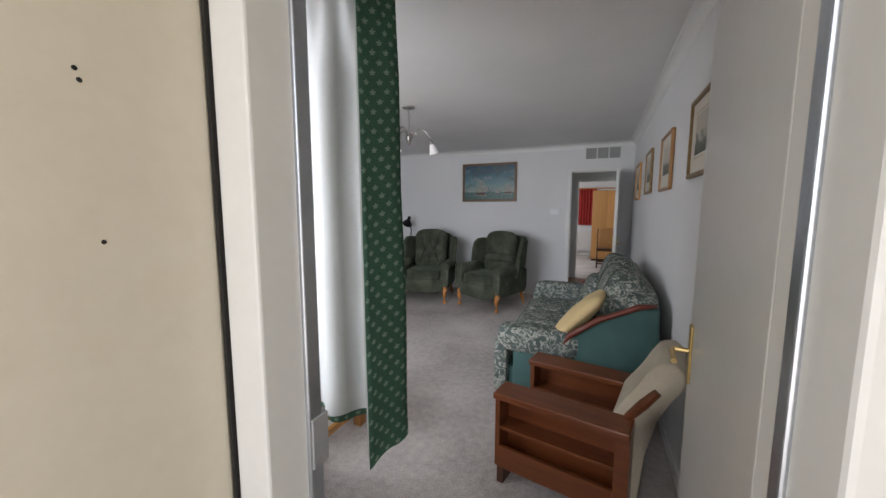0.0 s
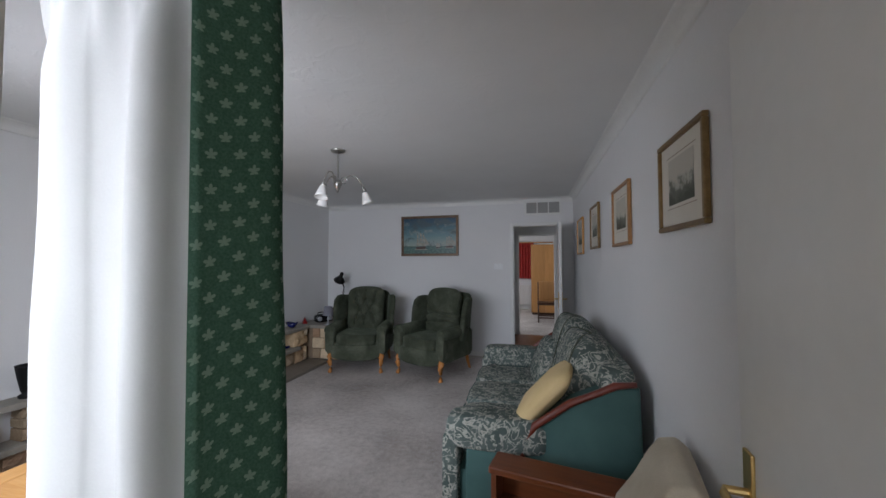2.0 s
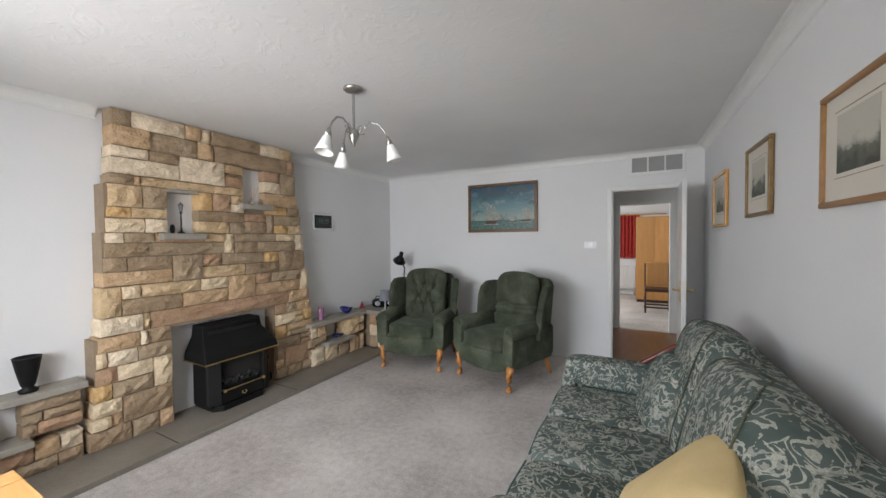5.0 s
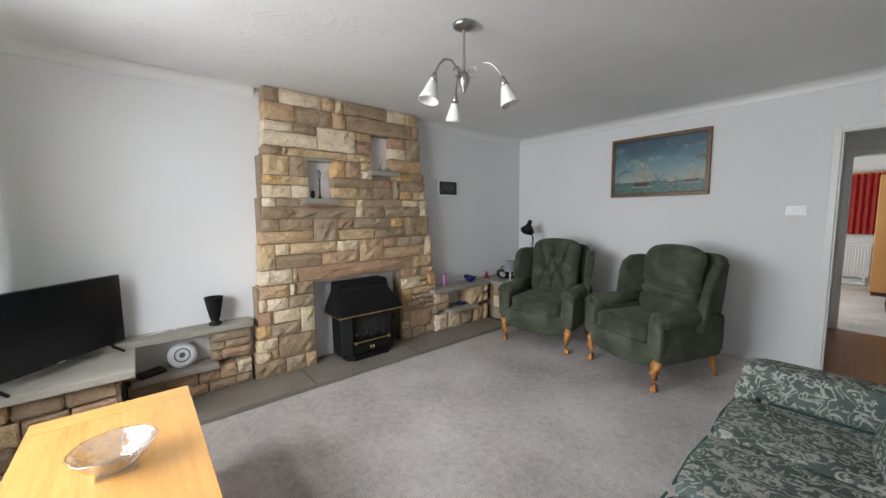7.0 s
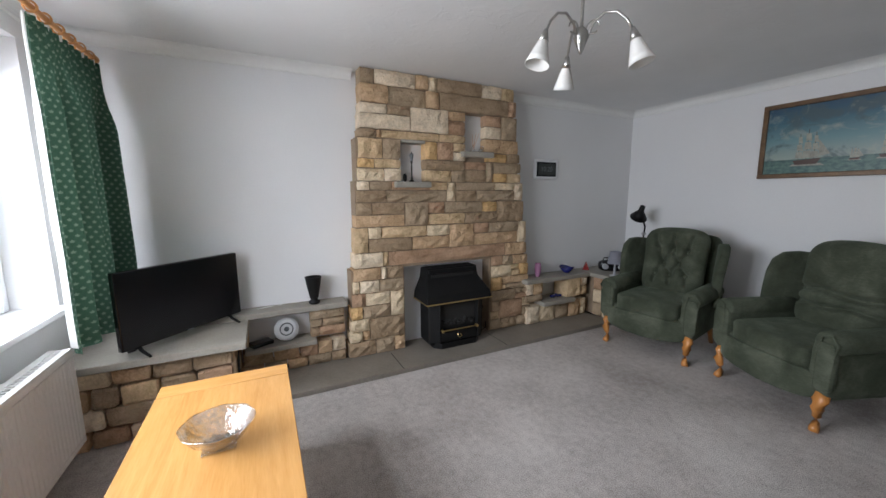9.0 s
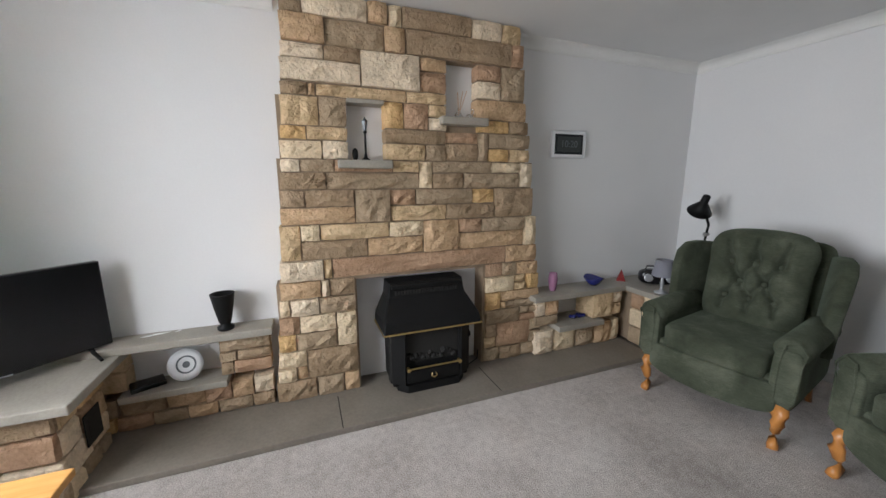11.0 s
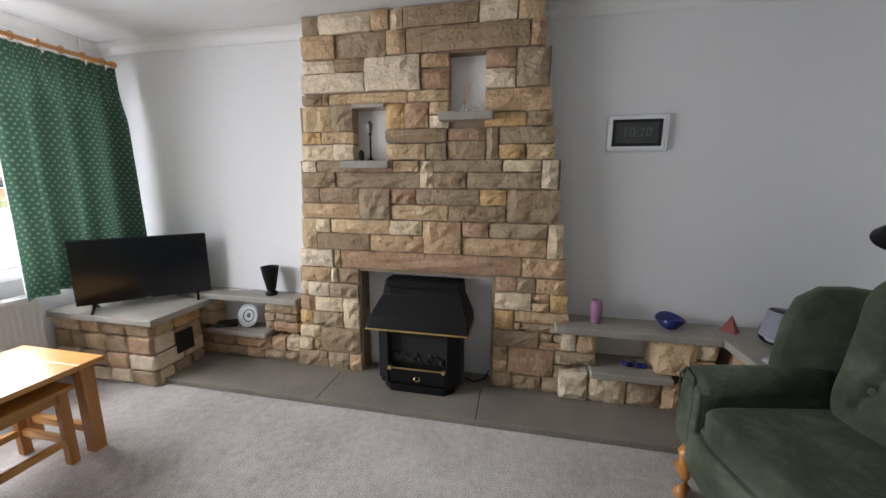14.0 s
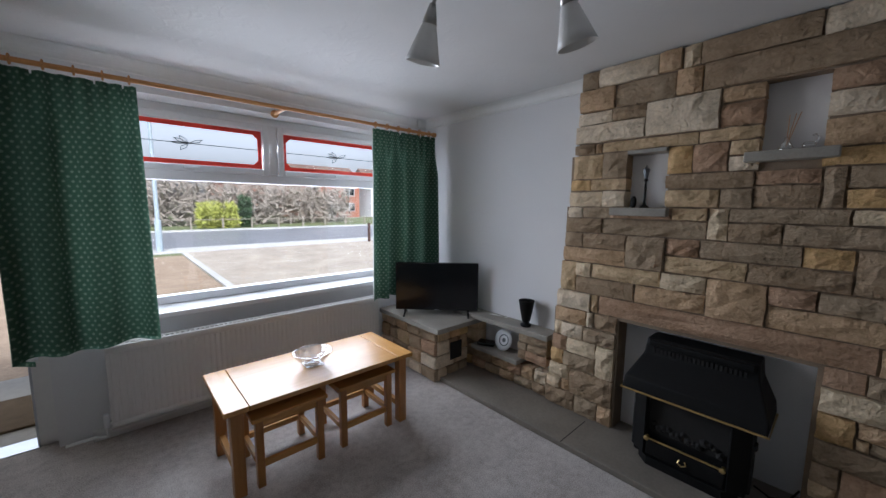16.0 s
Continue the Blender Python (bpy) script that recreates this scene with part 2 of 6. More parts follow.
def stone_mat():
    m, nt, b = base("rock_faced_sandstone", 0.9, spec=0.2)
    info = nt.nodes.new("ShaderNodeObjectInfo")
    tint = ramp(nt, info.outputs["Random"], [(0.0, (0.36, 0.25, 0.145)), (0.13, (0.60, 0.425, 0.23)), (0.27, (0.44, 0.27, 0.155)), (0.41, (0.70, 0.55, 0.35)),
                                             (0.55, (0.39, 0.285, 0.175)), (0.69, (0.54, 0.355, 0.19)), (0.82, (0.74, 0.60, 0.42)), (0.93, (0.64, 0.40, 0.155))], "CONSTANT")
    shift = nt.nodes.new("ShaderNodeVectorMath")
    shift.operation = "ADD"
    nt.links.new(coords(nt), shift.inputs[0])
    comb = nt.nodes.new("ShaderNodeCombineXYZ")
    nt.links.new(M(nt, "MULTIPLY", info.outputs["Random"], 37.0), comb.inputs[0])
    nt.links.new(comb.outputs[0], shift.inputs[1])
    f1, f2, f3 = noise_tex(nt, 7, 5, shift.outputs[0], 0.6, 0.5), noise_tex(nt, 60, 5, shift.outputs[0], 0.65), noise_tex(nt, 20, 5, shift.outputs[0], 0.6, 0.8)
    f = M(nt, "ADD", M(nt, "MULTIPLY", f1, 0.6), M(nt, "MULTIPLY", f2, 0.4))
    dark, light = nt.nodes.new("ShaderNodeHueSaturation"), nt.nodes.new("ShaderNodeHueSaturation")
    dark.inputs["Value"].default_value, light.inputs["Value"].default_value = 0.78, 1.4
    light.inputs["Saturation"].default_value = 0.85
    nt.links.new(tint, dark.inputs["Color"])
    nt.links.new(tint, light.inputs["Color"])
    mr = nt.nodes.new("ShaderNodeMapRange")
    nt.links.new(f, mr.inputs[0])
    mr.inputs[1].default_value, mr.inputs[2].default_value = 0.32, 0.68
    nt.links.new(mixc(nt, mr.outputs[0], dark.outputs[0], light.outputs[0]), b.inputs["Base Color"])
    bump(nt, b, M(nt, "ADD", f3, M(nt, "MULTIPLY", f2, 0.6)), 0.9, 0.026)
    return m


STONE = stone_mat()


def damask_mat():
    """Grey-green ground with a woven cream scroll pattern."""
    m, nt, b = base("scroll_patterned_upholstery", 0.85, spec=0.2)
    v = coords(nt)
    n1 = noise_tex(nt, 15, 2, v, 0.5, 1.4)
    band = M(nt, "ABSOLUTE", M(nt, "SUBTRACT", n1, 0.5))
    line = M(nt, "LESS_THAN", band, 0.036)
    n2 = noise_tex(nt, 24, 2, v, 0.5, 0.9)
    blob = M(nt, "GREATER_THAN", n2, 0.60)
    mask = M(nt, "MAXIMUM", line, M(nt, "MULTIPLY", blob, 0.65))
    weave = noise_tex(nt, 220, 2, v)
    ground = ramp(nt, noise_tex(nt, 6, 3, v), [(0.35, (0.070, 0.094, 0.084)), (0.65, (0.115, 0.142, 0.130))])
    thread = ramp(nt, weave, [(0.3, (0.28, 0.28, 0.24)), (0.7, (0.45, 0.45, 0.395))])
    nt.links.new(mixc(nt, mask, ground, thread), b.inputs["Base Color"])
    bump(nt, b, M(nt, "ADD", weave, M(nt, "MULTIPLY", mask, 0.6)), 0.3, 0.003)
    return m


DAMASK = damask_mat()


def curtain_mat():
    """Dark green cloth with small pale leaf sprigs on a staggered grid, laid out in metres of cloth."""
    m, nt, b = base("green_leaf_sprig_cloth", 0.9, spec=0.15)
    uv = nt.nodes.new("ShaderNodeTexCoord").outputs["UV"]
    sep = nt.nodes.new("ShaderNodeSeparateXYZ")
    nt.links.new(uv, sep.inputs[0])
    row = M(nt, "DIVIDE", sep.outputs[1], 0.027)
    odd = M(nt, "MULTIPLY", M(nt, "MODULO", M(nt, "FLOOR", row), 2.0), 0.5)
    cu = M(nt, "SUBTRACT", M(nt, "FRACT", M(nt, "ADD", M(nt, "DIVIDE", sep.outputs[0], 0.042), odd)), 0.5)
    cv = M(nt, "SUBTRACT", M(nt, "FRACT", row), 0.42)
    x, y = M(nt, "MULTIPLY", cu, 0.042), M(nt, "MULTIPLY", cv, 0.027)
    r = M(nt, "SQRT", M(nt, "ADD", M(nt, "MULTIPLY", x, x), M(nt, "MULTIPLY", y, y)))
    ang = M(nt, "ARCTAN2", x, y)
    lobes = M(nt, "ADD", M(nt, "MULTIPLY", M(nt, "ABSOLUTE", M(nt, "COSINE", M(nt, "MULTIPLY", ang, 2.5))), 0.0065), 0.0035)
    leaf = M(nt, "MULTIPLY", M(nt, "LESS_THAN", r, lobes), M(nt, "GREATER_THAN", y, -0.006))
    weave = noise_tex(nt, 260, 2, coords(nt))
    ground = ramp(nt, weave, [(0.3, (0.050, 0.110, 0.072)), (0.7, (0.085, 0.165, 0.115))])
    col = mixc(nt, M(nt, "MULTIPLY", leaf, 0.55), ground, (0.36, 0.46, 0.36))
    nt.links.new(col, b.inputs["Base Color"])
    bump(nt, b, weave, 0.2, 0.002)
    trans = nt.nodes.new("ShaderNodeBsdfTranslucent")
    nt.links.new(col, trans.inputs[0])
    mix = nt.nodes.new("ShaderNodeMixShader")
    mix.inputs[0].default_value = 0.55
    nt.links.new(b.outputs[0], mix.inputs[1])
    nt.links.new(trans.outputs[0], mix.inputs[2])
    nt.links.new(mix.outputs[0], nt.nodes["Material Output"].inputs[0])
    return m


CURTAIN = curtain_mat()


def glass_mat(name, color=(1, 1, 1), rough=0.0):
    m, nt, b = base(name, rough)
    b.inputs["Transmission Weight"].default_value = 1.0
    b.inputs["Base Color"].default_value = (*color, 1)
    b.inputs["IOR"].default_value = 1.45
    return m


def cut_glass_mat():
    m, nt, b = base("cut_glass", 0.05)
    tr, gl = nt.nodes.new("ShaderNodeBsdfTransparent"), nt.nodes.new("ShaderNodeBsdfGlossy")
    tr.inputs[0].default_value = (0.98, 0.99, 0.99, 1)
    gl.inputs["Roughness"].default_value = 0.12
    mix = nt.nodes.new("ShaderNodeMixShader")
    v = coords(nt)
    cut = nt.nodes.new("ShaderNodeTexVoronoi")
    cut.inputs["Scale"].default_value = 60
    nt.links.new(v, cut.inputs["Vector"])
    nt.links.new(M(nt, "ADD", M(nt, "MULTIPLY", cut.outputs[0], 0.55), 0.12), mix.inputs[0])
    bp = nt.nodes.new("ShaderNodeBump")
    bp.inputs["Strength"].default_value = 0.8
    nt.links.new(cut.outputs[0], bp.inputs["Height"])
    nt.links.new(bp.outputs[0], gl.inputs["Normal"])
    nt.links.new(tr.outputs[0], mix.inputs[1])
    nt.links.new(gl.outputs[0], mix.inputs[2])
    nt.links.new(mix.outputs[0], nt.nodes["Material Output"].inputs[0])
    return m


GLASS = cut_glass_mat()


def pane_mat():
    m, nt, b = base("window_glass", 0.02)
    tr = nt.nodes.new("ShaderNodeBsdfTransparent")
    gl = nt.nodes.new("ShaderNodeBsdfGlossy")
    gl.inputs["Roughness"].default_value = 0.02
    fr = nt.nodes.new("ShaderNodeFresnel")
    mix = nt.nodes.new("ShaderNodeMixShader")
    nt.links.new(fr.outputs[0], mix.inputs[0])
    nt.links.new(tr.outputs[0], mix.inputs[1])
    nt.links.new(gl.outputs[0], mix.inputs[2])
    nt.links.new(mix.outputs[0], nt.nodes["Material Output"].inputs[0])
    return m


PANE = pane_mat()


def sea_mat():
    """Oil seascape: blue sky with clouds over a green sea."""
    m, nt, b = base("oil_seascape", 0.4)
    uv = nt.nodes.new("ShaderNodeTexCoord").outputs["Generated"]
    sep = nt.nodes.new("ShaderNodeSeparateXYZ")
    nt.links.new(uv, sep.inputs[0])
    skyc = ramp(nt, sep.outputs[2], [(0.22, (0.30, 0.36, 0.32)), (0.5, (0.13, 0.25, 0.27)), (0.8, (0.03, 0.105, 0.16)), (1.0, (0.015, 0.06, 0.115))])
    cl = noise_tex(nt, 3.2, 6, uv, 0.62, 0.5)
    skyc = mixc(nt, ramp(nt, cl, [(0.50, (0, 0, 0)), (0.60, (0.85, 0.85, 0.85))]), skyc, (0.055, 0.095, 0.11))
    skyc = mixc(nt, ramp(nt, noise_tex(nt, 4.6, 6, uv, 0.6, 0.9), [(0.54, (0, 0, 0)), (0.70, (0.7, 0.7, 0.7))]), skyc, (0.34, 0.37, 0.32))
    sea = ramp(nt, noise_tex(nt, 22, 4, uv), [(0.35, (0.025, 0.075, 0.07)), (0.65, (0.10, 0.19, 0.165))])
    nt.links.new(mixc(nt, M(nt, "LESS_THAN", sep.outputs[2], 0.22), skyc, sea), b.inputs["Base Color"])
    return m


SEA = sea_mat()


def print_mat(name, seed):
    m, nt, b = base(name, 0.6)
    uv = nt.nodes.new("ShaderNodeTexCoord").outputs["Generated"]
    sep = nt.nodes.new("ShaderNodeSeparateXYZ")
    nt.links.new(uv, sep.inputs[0])
    n = nt.nodes.new("ShaderNodeTexNoise")
    n.noise_dimensions = "4D"
    n.inputs["Scale"].default_value, n.inputs["Detail"].default_value, n.inputs["W"].default_value = 4.5, 7, seed
    nt.links.new(uv, n.inputs["Vector"])
    hill = M(nt, "ADD", M(nt, "MULTIPLY", n.outputs[0], 0.9), M(nt, "MULTIPLY", sep.outputs[2], -0.75))
    nt.links.new(ramp(nt, hill, [(0.0, (0.50, 0.47, 0.40)), (0.1, (0.40, 0.39, 0.33)), (0.2, (0.15, 0.155, 0.12)), (0.42, (0.07, 0.075, 0.055))]), b.inputs["Base Color"])
    return m


PRINTS = [print_mat("engraved_landscape_print", 1.7 * k) for k in range(4)]
GRAVEL = surface("pale_gravel", (0.24, 0.20, 0.155), (0.42, 0.37, 0.30), 0.95, big=1.6, fine=18, bs=0.5, bd=0.02)
ASPHALT = surface("wet_asphalt", (0.13, 0.136, 0.15), (0.20, 0.206, 0.22), 0.35, big=0.3, fine=20, bs=0.2)
GRASS = surface("rough_grass", (0.07, 0.10, 0.03), (0.16, 0.17, 0.07), 0.95, big=0.7, fine=12, bs=0.6, bd=0.05)
SOIL = surface("bare_soil", (0.20, 0.14, 0.09), (0.34, 0.26, 0.18), 0.95, big=1.5, fine=20, bs=0.5, bd=0.03)
TWIG = surface("bare_hedge_twigs", (0.20, 0.17, 0.14), (0.38, 0.33, 0.27), 0.95)
LEAFG = surface("yellow_green_leaves", (0.22, 0.25, 0.03), (0.40, 0.40, 0.08), 0.8)
CONIFER = surface("dark_conifer_leaves", (0.025, 0.05, 0.02), (0.05, 0.09, 0.035), 0.85)
BRICK = surface("red_brick", (0.26, 0.09, 0.05), (0.38, 0.16, 0.10), 0.9, big=2, fine=14)
TILE = surface("brown_roof_tile", (0.10, 0.06, 0.045), (0.17, 0.11, 0.085), 0.9, big=2, fine=10)
CONCRETE = surface("pale_concrete", (0.36, 0.35, 0.33), (0.48, 0.47, 0.44), 0.85, big=1, fine=20)
POSTPAINT = surface("grey_blue_post", (0.30, 0.36, 0.40), (0.38, 0.44, 0.48), 0.5)
MAT_ = surface("brown_doormat", (0.10, 0.07, 0.04), (0.18, 0.13, 0.08), 1.0, big=8, fine=150, bs=0.8)


# ---- shape helpers ----
def thing(name, label, category, m=None, group="", kind=""):
    ob = new(name)
    if m is not None:
        ob.matrix_basis = m
    return tagged(ob, label, category, group, kind)


def part(name, bm, mat, parent=None, label="", smooth=False):
    me = bpy.data.meshes.new(name)
    bmesh.ops.recalc_face_normals(bm, faces=bm.faces)
    if smooth:
        for f in bm.faces:
            f.smooth = True
    bm.to_mesh(me)
    bm.free()
    me.materials.append(mat)
    ob = new(name, me)
    ob.parent = parent
    if label:
        ob["label"] = label
    return ob


def add_box(bm, x0, y0, z0, x1, y1, z1, bev=0.0, seg=2, m=None):
    t = bmesh.new()
    bmesh.ops.create_cube(t, size=1, matrix=Matrix.Translation(((x0 + x1) / 2, (y0 + y1) / 2, (z0 + z1) / 2)) @ Matrix.Diagonal((abs(x1 - x0), abs(y1 - y0), abs(z1 - z0), 1)))
    if bev:
        bmesh.ops.bevel(t, geom=t.edges[:], offset=bev, segments=seg, affect="EDGES", profile=0.5)
    if m is not None:
        bmesh.ops.transform(t, matrix=m, verts=t.verts)
    me = bpy.data.meshes.new("tmp")
    t.to_mesh(me)
    t.free()
    bm.from_mesh(me)
    bpy.data.meshes.remove(me)
    return bm


def box(x0, y0, z0, x1, y1, z1, bev=0.0, seg=2, m=None):
    return add_box(bmesh.new(), x0, y0, z0, x1, y1, z1, bev, seg, m)


def boxes(*rows, bev=0.0):
    bm = bmesh.new()
    for r in rows:
        add_box(bm, *r, bev=bev)
    return bm


def puff(cx, cy, cz, sx, sy, sz, e=0.35, m=None, nu=28, nv=16, rough=0.0, seed=0):
    """A soft, stuffed box (superellipsoid) of full size sx, sy, sz."""
    bm = bmesh.new()
    rows = []

    def pw(c, k):
        return math.copysign(abs(c) ** k, c)
    for j in range(nv + 1):
        v = -math.pi / 2 + math.pi * j / nv
        row = []
        for i in range(nu):
            u = 2 * math.pi * i / nu
            p = Vector((pw(math.cos(v), e) * pw(math.cos(u), e) * sx / 2, pw(math.cos(v), e) * pw(math.sin(u), e) * sy / 2, pw(math.sin(v), e) * sz / 2))
            if rough:
                p *= 1 + rough * noise.noise(p * 5 + Vector((seed, seed, 0)))
            p += Vector((cx, cy, cz))
            row.append(bm.verts.new(p))
        rows.append(row)
    for j in range(nv):
        for i in range(nu):
            a, b_, c, d = rows[j][i], rows[j][(i + 1) % nu], rows[j + 1][(i + 1) % nu], rows[j + 1][i]
            bm.faces.new((a, b_, c, d))
    bmesh.ops.remove_doubles(bm, verts=bm.verts, dist=0.0008)
    if m is not None:
        bmesh.ops.transform(bm, matrix=m, verts=bm.verts)
    return bm


def lathe(profile, seg=24, m=None, closed=True):
    """A turned shape about z from (radius, height) pairs."""
    bm = bmesh.new()
    rows = [[bm.verts.new((r * math.cos(2 * math.pi * i / seg), r * math.sin(2 * math.pi * i / seg), z)) for i in range(seg)] for r, z in profile]
    for a, b_ in zip(rows, rows[1:]):
        for i in range(seg):
            bm.faces.new((a[i], a[(i + 1) % seg], b_[(i + 1) % seg], b_[i]))
    if closed:
        bm.faces.new(rows[0][::-1])
        bm.faces.new(rows[-1])
    if m is not None:
        bmesh.ops.transform(bm, matrix=m, verts=bm.verts)
    return bm


def tube(points, radius, seg=10, bm=None):
    bm = bm or bmesh.new()
    pts = [Vector(p) for p in points]
    rad = radius if isinstance(radius, (list, tuple)) else [radius] * len(pts)
    rows = []
    for k, p in enumerate(pts):
        d = (pts[min(k + 1, len(pts) - 1)] - pts[max(k - 1, 0)]).normalized()
        q = d.to_track_quat("Z", "Y")
        rows.append([bm.verts.new(p + q @ Vector((rad[k] * math.cos(2 * math.pi * i / seg), rad[k] * math.sin(2 * math.pi * i / seg), 0))) for i in range(seg)])
    for a, b_ in zip(rows, rows[1:]):
        for i in range(seg):
            bm.faces.new((a[i], a[(i + 1) % seg], b_[(i + 1) % seg], b_[i]))
    bm.faces.new(rows[0][::-1])
    bm.faces.new(rows[-1])
    return bm


def prism(outline, axis, a, c):
    """An outline of (p, q) pairs pushed from a to c along the axis: x gives (y, z) outlines, y gives (x, z), z gives (x, y)."""
    def put(p, q, w):
        return {"x": (w, p, q), "y": (p, w, q), "z": (p, q, w)}[axis]
    bm = bmesh.new()
    r0, r1 = [bm.verts.new(put(p, q, a)) for p, q in outline], [bm.verts.new(put(p, q, c)) for p, q in outline]
    n = len(outline)
    bm.faces.new(r0)
    bm.faces.new(r1[::-1])
    for i in range(n):
        bm.faces.new((r0[i], r1[i], r1[(i + 1) % n], r0[(i + 1) % n]))
    return bm


def structure(name, bm, mat, label, category="", smooth=False):
    return tagged(part(name, bm, mat, None, "", smooth), label, category or name.split("_")[0], kind="structure")


# ---- the room's shell ----
XW, XE, YS, YN, H = -2.60, 1.475, 1.90, 7.27, 2.45
YO = 1.60
WX0, WX1, WZ0, WZ1 = -2.28, 0.16, 0.80, 2.27
DX0, DX1, DH = 0.45, 1.25, 2.06
structure("floor", box(XW - 0.2, YO - 0.0, -0.12, XE + 0.2, YN, 0.0), CARPET, "grey-beige pile carpet over the living room floor", "floor")
structure("ceiling", box(XW - 0.2, YO, H, XE + 0.2, YN + 0.1, H + 0.15), CEIL, "white ceiling with a swirled textured coating", "ceiling")
structure("wall_west", box(XW - 0.2, YO, 0, XW, YN + 0.1, H), WALL, "white painted chimney wall of the living room", "wall")
structure("wall_east", box(XE, YO, 0, XE + 0.15, YN + 0.1, H), WALL, "white painted wall hung with framed prints", "wall")
NX0, NX1, NH = 0.60, 1.265, 2.02
structure("wall_north", boxes((XW, YN, 0, NX0 - 0.03, YN + 0.1, H), (NX1 + 0.03, YN, 0, XE, YN + 0.1, H), (NX0 - 0.03, YN, NH + 0.03, NX1 + 0.03, YN + 0.1, H)), WALL, "white painted end wall with a doorway", "wall")
structure("wall_south", boxes((XW, YO, 0, WX0, YS, H), (WX0, YO, 0, WX1, YS, WZ0), (WX0, YO, WZ1, WX1, YS, H), (WX1, YO, 0, 0.20, YS, H), (0.20, YO, 0, DX0 - 0.09, 1.83, H), (DX0 - 0.09, YO, DH + 0.06, DX1 + 0.09, 1.83, H), (0.20, 1.83, DH + 0.06, XE, YS, H),
                              (DX1 + 0.09, YO, 0, XE, 1.83, H)), WALL, "white painted window wall with the outer door", "wall")


def cornice(name, a, c):
    """Plain concave coving between two plan points, with the room on its left."""
    a, c = Vector((*a, 0)), Vector((*c, 0))
    d = (c - a).normalized()
    n = Vector((-d.y, d.x, 0))
    k, s = 6, 0.075
    prof = [(0.0, 0.0), (0.0, -s)] + [(s * 0.12 + (s * 0.8) * (1 - math.cos(t * math.pi / 2 / k)), -s * 0.92 + s * 0.85 * math.sin(t * math.pi / 2 / k)) for t in range(k + 1)] + [(s, 0.0)]
    bm = bmesh.new()
    rows = [[bm.verts.new(p + n * u + Vector((0, 0, H - 0.002 + w))) for u, w in prof] for p in (a, c)]
    m = len(prof)
    for i in range(m):
        bm.faces.new((rows[0][i], rows[1][i], rows[1][(i + 1) % m], rows[0][(i + 1) % m]))
    bm.faces.new(rows[0])
    bm.faces.new(rows[1][::-1])
    structure(name, bm, WHITE, "white plaster coving along the ceiling edge", "coving")


cornice("trim_1", (XE, YN - 0.001), (XW, YN - 0.001))
cornice("trim_2", (XW, 3.74), (XW, YS))
cornice("trim_3", (XW, YN), (XW, 5.28))
cornice("trim_4", (XE, YS), (XE, YN))
cornice("trim_5", (XW, YS), (XE, YS))
structure("baseboard_1", boxes((XW + 0.3, YN - 0.014, 0, NX0 - 0.07, YN - 0.001, 0.07), bev=0.003), WHITE, "white skirting board of the end wall", "skirting")
structure("baseboard_2", boxes((XE - 0.014, 2.9, 0, XE - 0.001, YN - 0.02, 0.07), bev=0.003), WHITE, "white skirting board under the prints", "skirting")
structure("baseboard_3", boxes((-2.0, YS + 0.001, 0, 0.20, YS + 0.014, 0.08), bev=0.003), WHITE, "white skirting board under the radiator", "skirting")

# ---- porch and outer door ----
structure("floor_porch", box(0.24, 0.2, -0.14, XE + 0.4, YO, -0.02), CONCRETE, "concrete porch floor outside the door", "floor")
structure("wall_porch_left", box(0.24, 0.2, -0.02, DX0 - 0.10, YO - 0.004, 2.5, 0.01), CREAM, "cream painted panel beside the outer door", "wall")
# Unseen side wall, added to close the porch and hold back daylight.
structure("wall_porch_side", box(XE + 0.08, 0.2, -0.02, XE + 0.18, YO, 2.5), CREAM, "unseen cream porch side wall added to dim the porch", "wall")
structure("wall_porch_right", box(DX1 + 0.11, YO - 0.03, -0.02, XE + 0.08, YO - 0.004, 2.5), CREAM, "cream painted panel by the hinges", "wall")
for k, (py_, pz_) in enumerate(((1.402, 1.645), (1.406, 1.63), (1.415, 1.40))):
    part("screw_hole", lathe([(0.004, 0), (0.003, 0.002)], 8, pose(DX0 - 0.1005, py_, pz_, 0, 90, 0)), DARK, bpy.data.objects["wall_porch_left"])
# Unseen as well: this lid is added to keep sky light off the panels.
structure("ceiling_porch", box(0.24, 0.2, 2.5, XE + 0.4, YO, 2.6), CREAM, "unseen cream porch ceiling added to dim the porch", "ceiling")
frame_1 = thing("door_frame", "cream and white timber frame of the outer door", "door frame", pose(DX0, YO, 0), kind="structure")
part("jamb", boxes((-0.09, -0.006, 0, 0.0, 0.14, DH), bev=0.006), WHITE, frame_1)
part("jamb", boxes((DX1 - DX0, -0.05, 0, DX1 - DX0 + 0.09, 0.14, DH), bev=0.008), WHITE, frame_1)
part("lintel", boxes((-0.09, -0.05, DH, DX1 - DX0 + 0.09, 0.14, DH + 0.06), bev=0.006), CREAM, frame_1)
part("draught_strip", boxes((-0.001, 0.095, 0, 0.012, 0.135, DH), bev=0.004), ALU, frame_1, "grey metal draught strip")
part("draught_strip", boxes((DX1 - DX0 - 0.008, 0.045, 0, DX1 - DX0 + 0.001, 0.075, DH), bev=0.004), ALU, frame_1, "grey metal draught strip")
part("stop_bead", boxes((-0.099, -0.012, 0.55, -0.0905, 0.0, DH)), DARK, frame_1, "dark gap beside the frame")
part("strike_plate", boxes((0.0, 0.10, 0.86, 0.016, 0.15, 0.98), bev=0.003), SILVER, frame_1, "worn metal strike plate")
part("threshold", boxes((0, 0.0, -0.02, DX1 - DX0, 0.16, 0.006), bev=0.004), ALU, frame_1, "aluminium threshold bar")
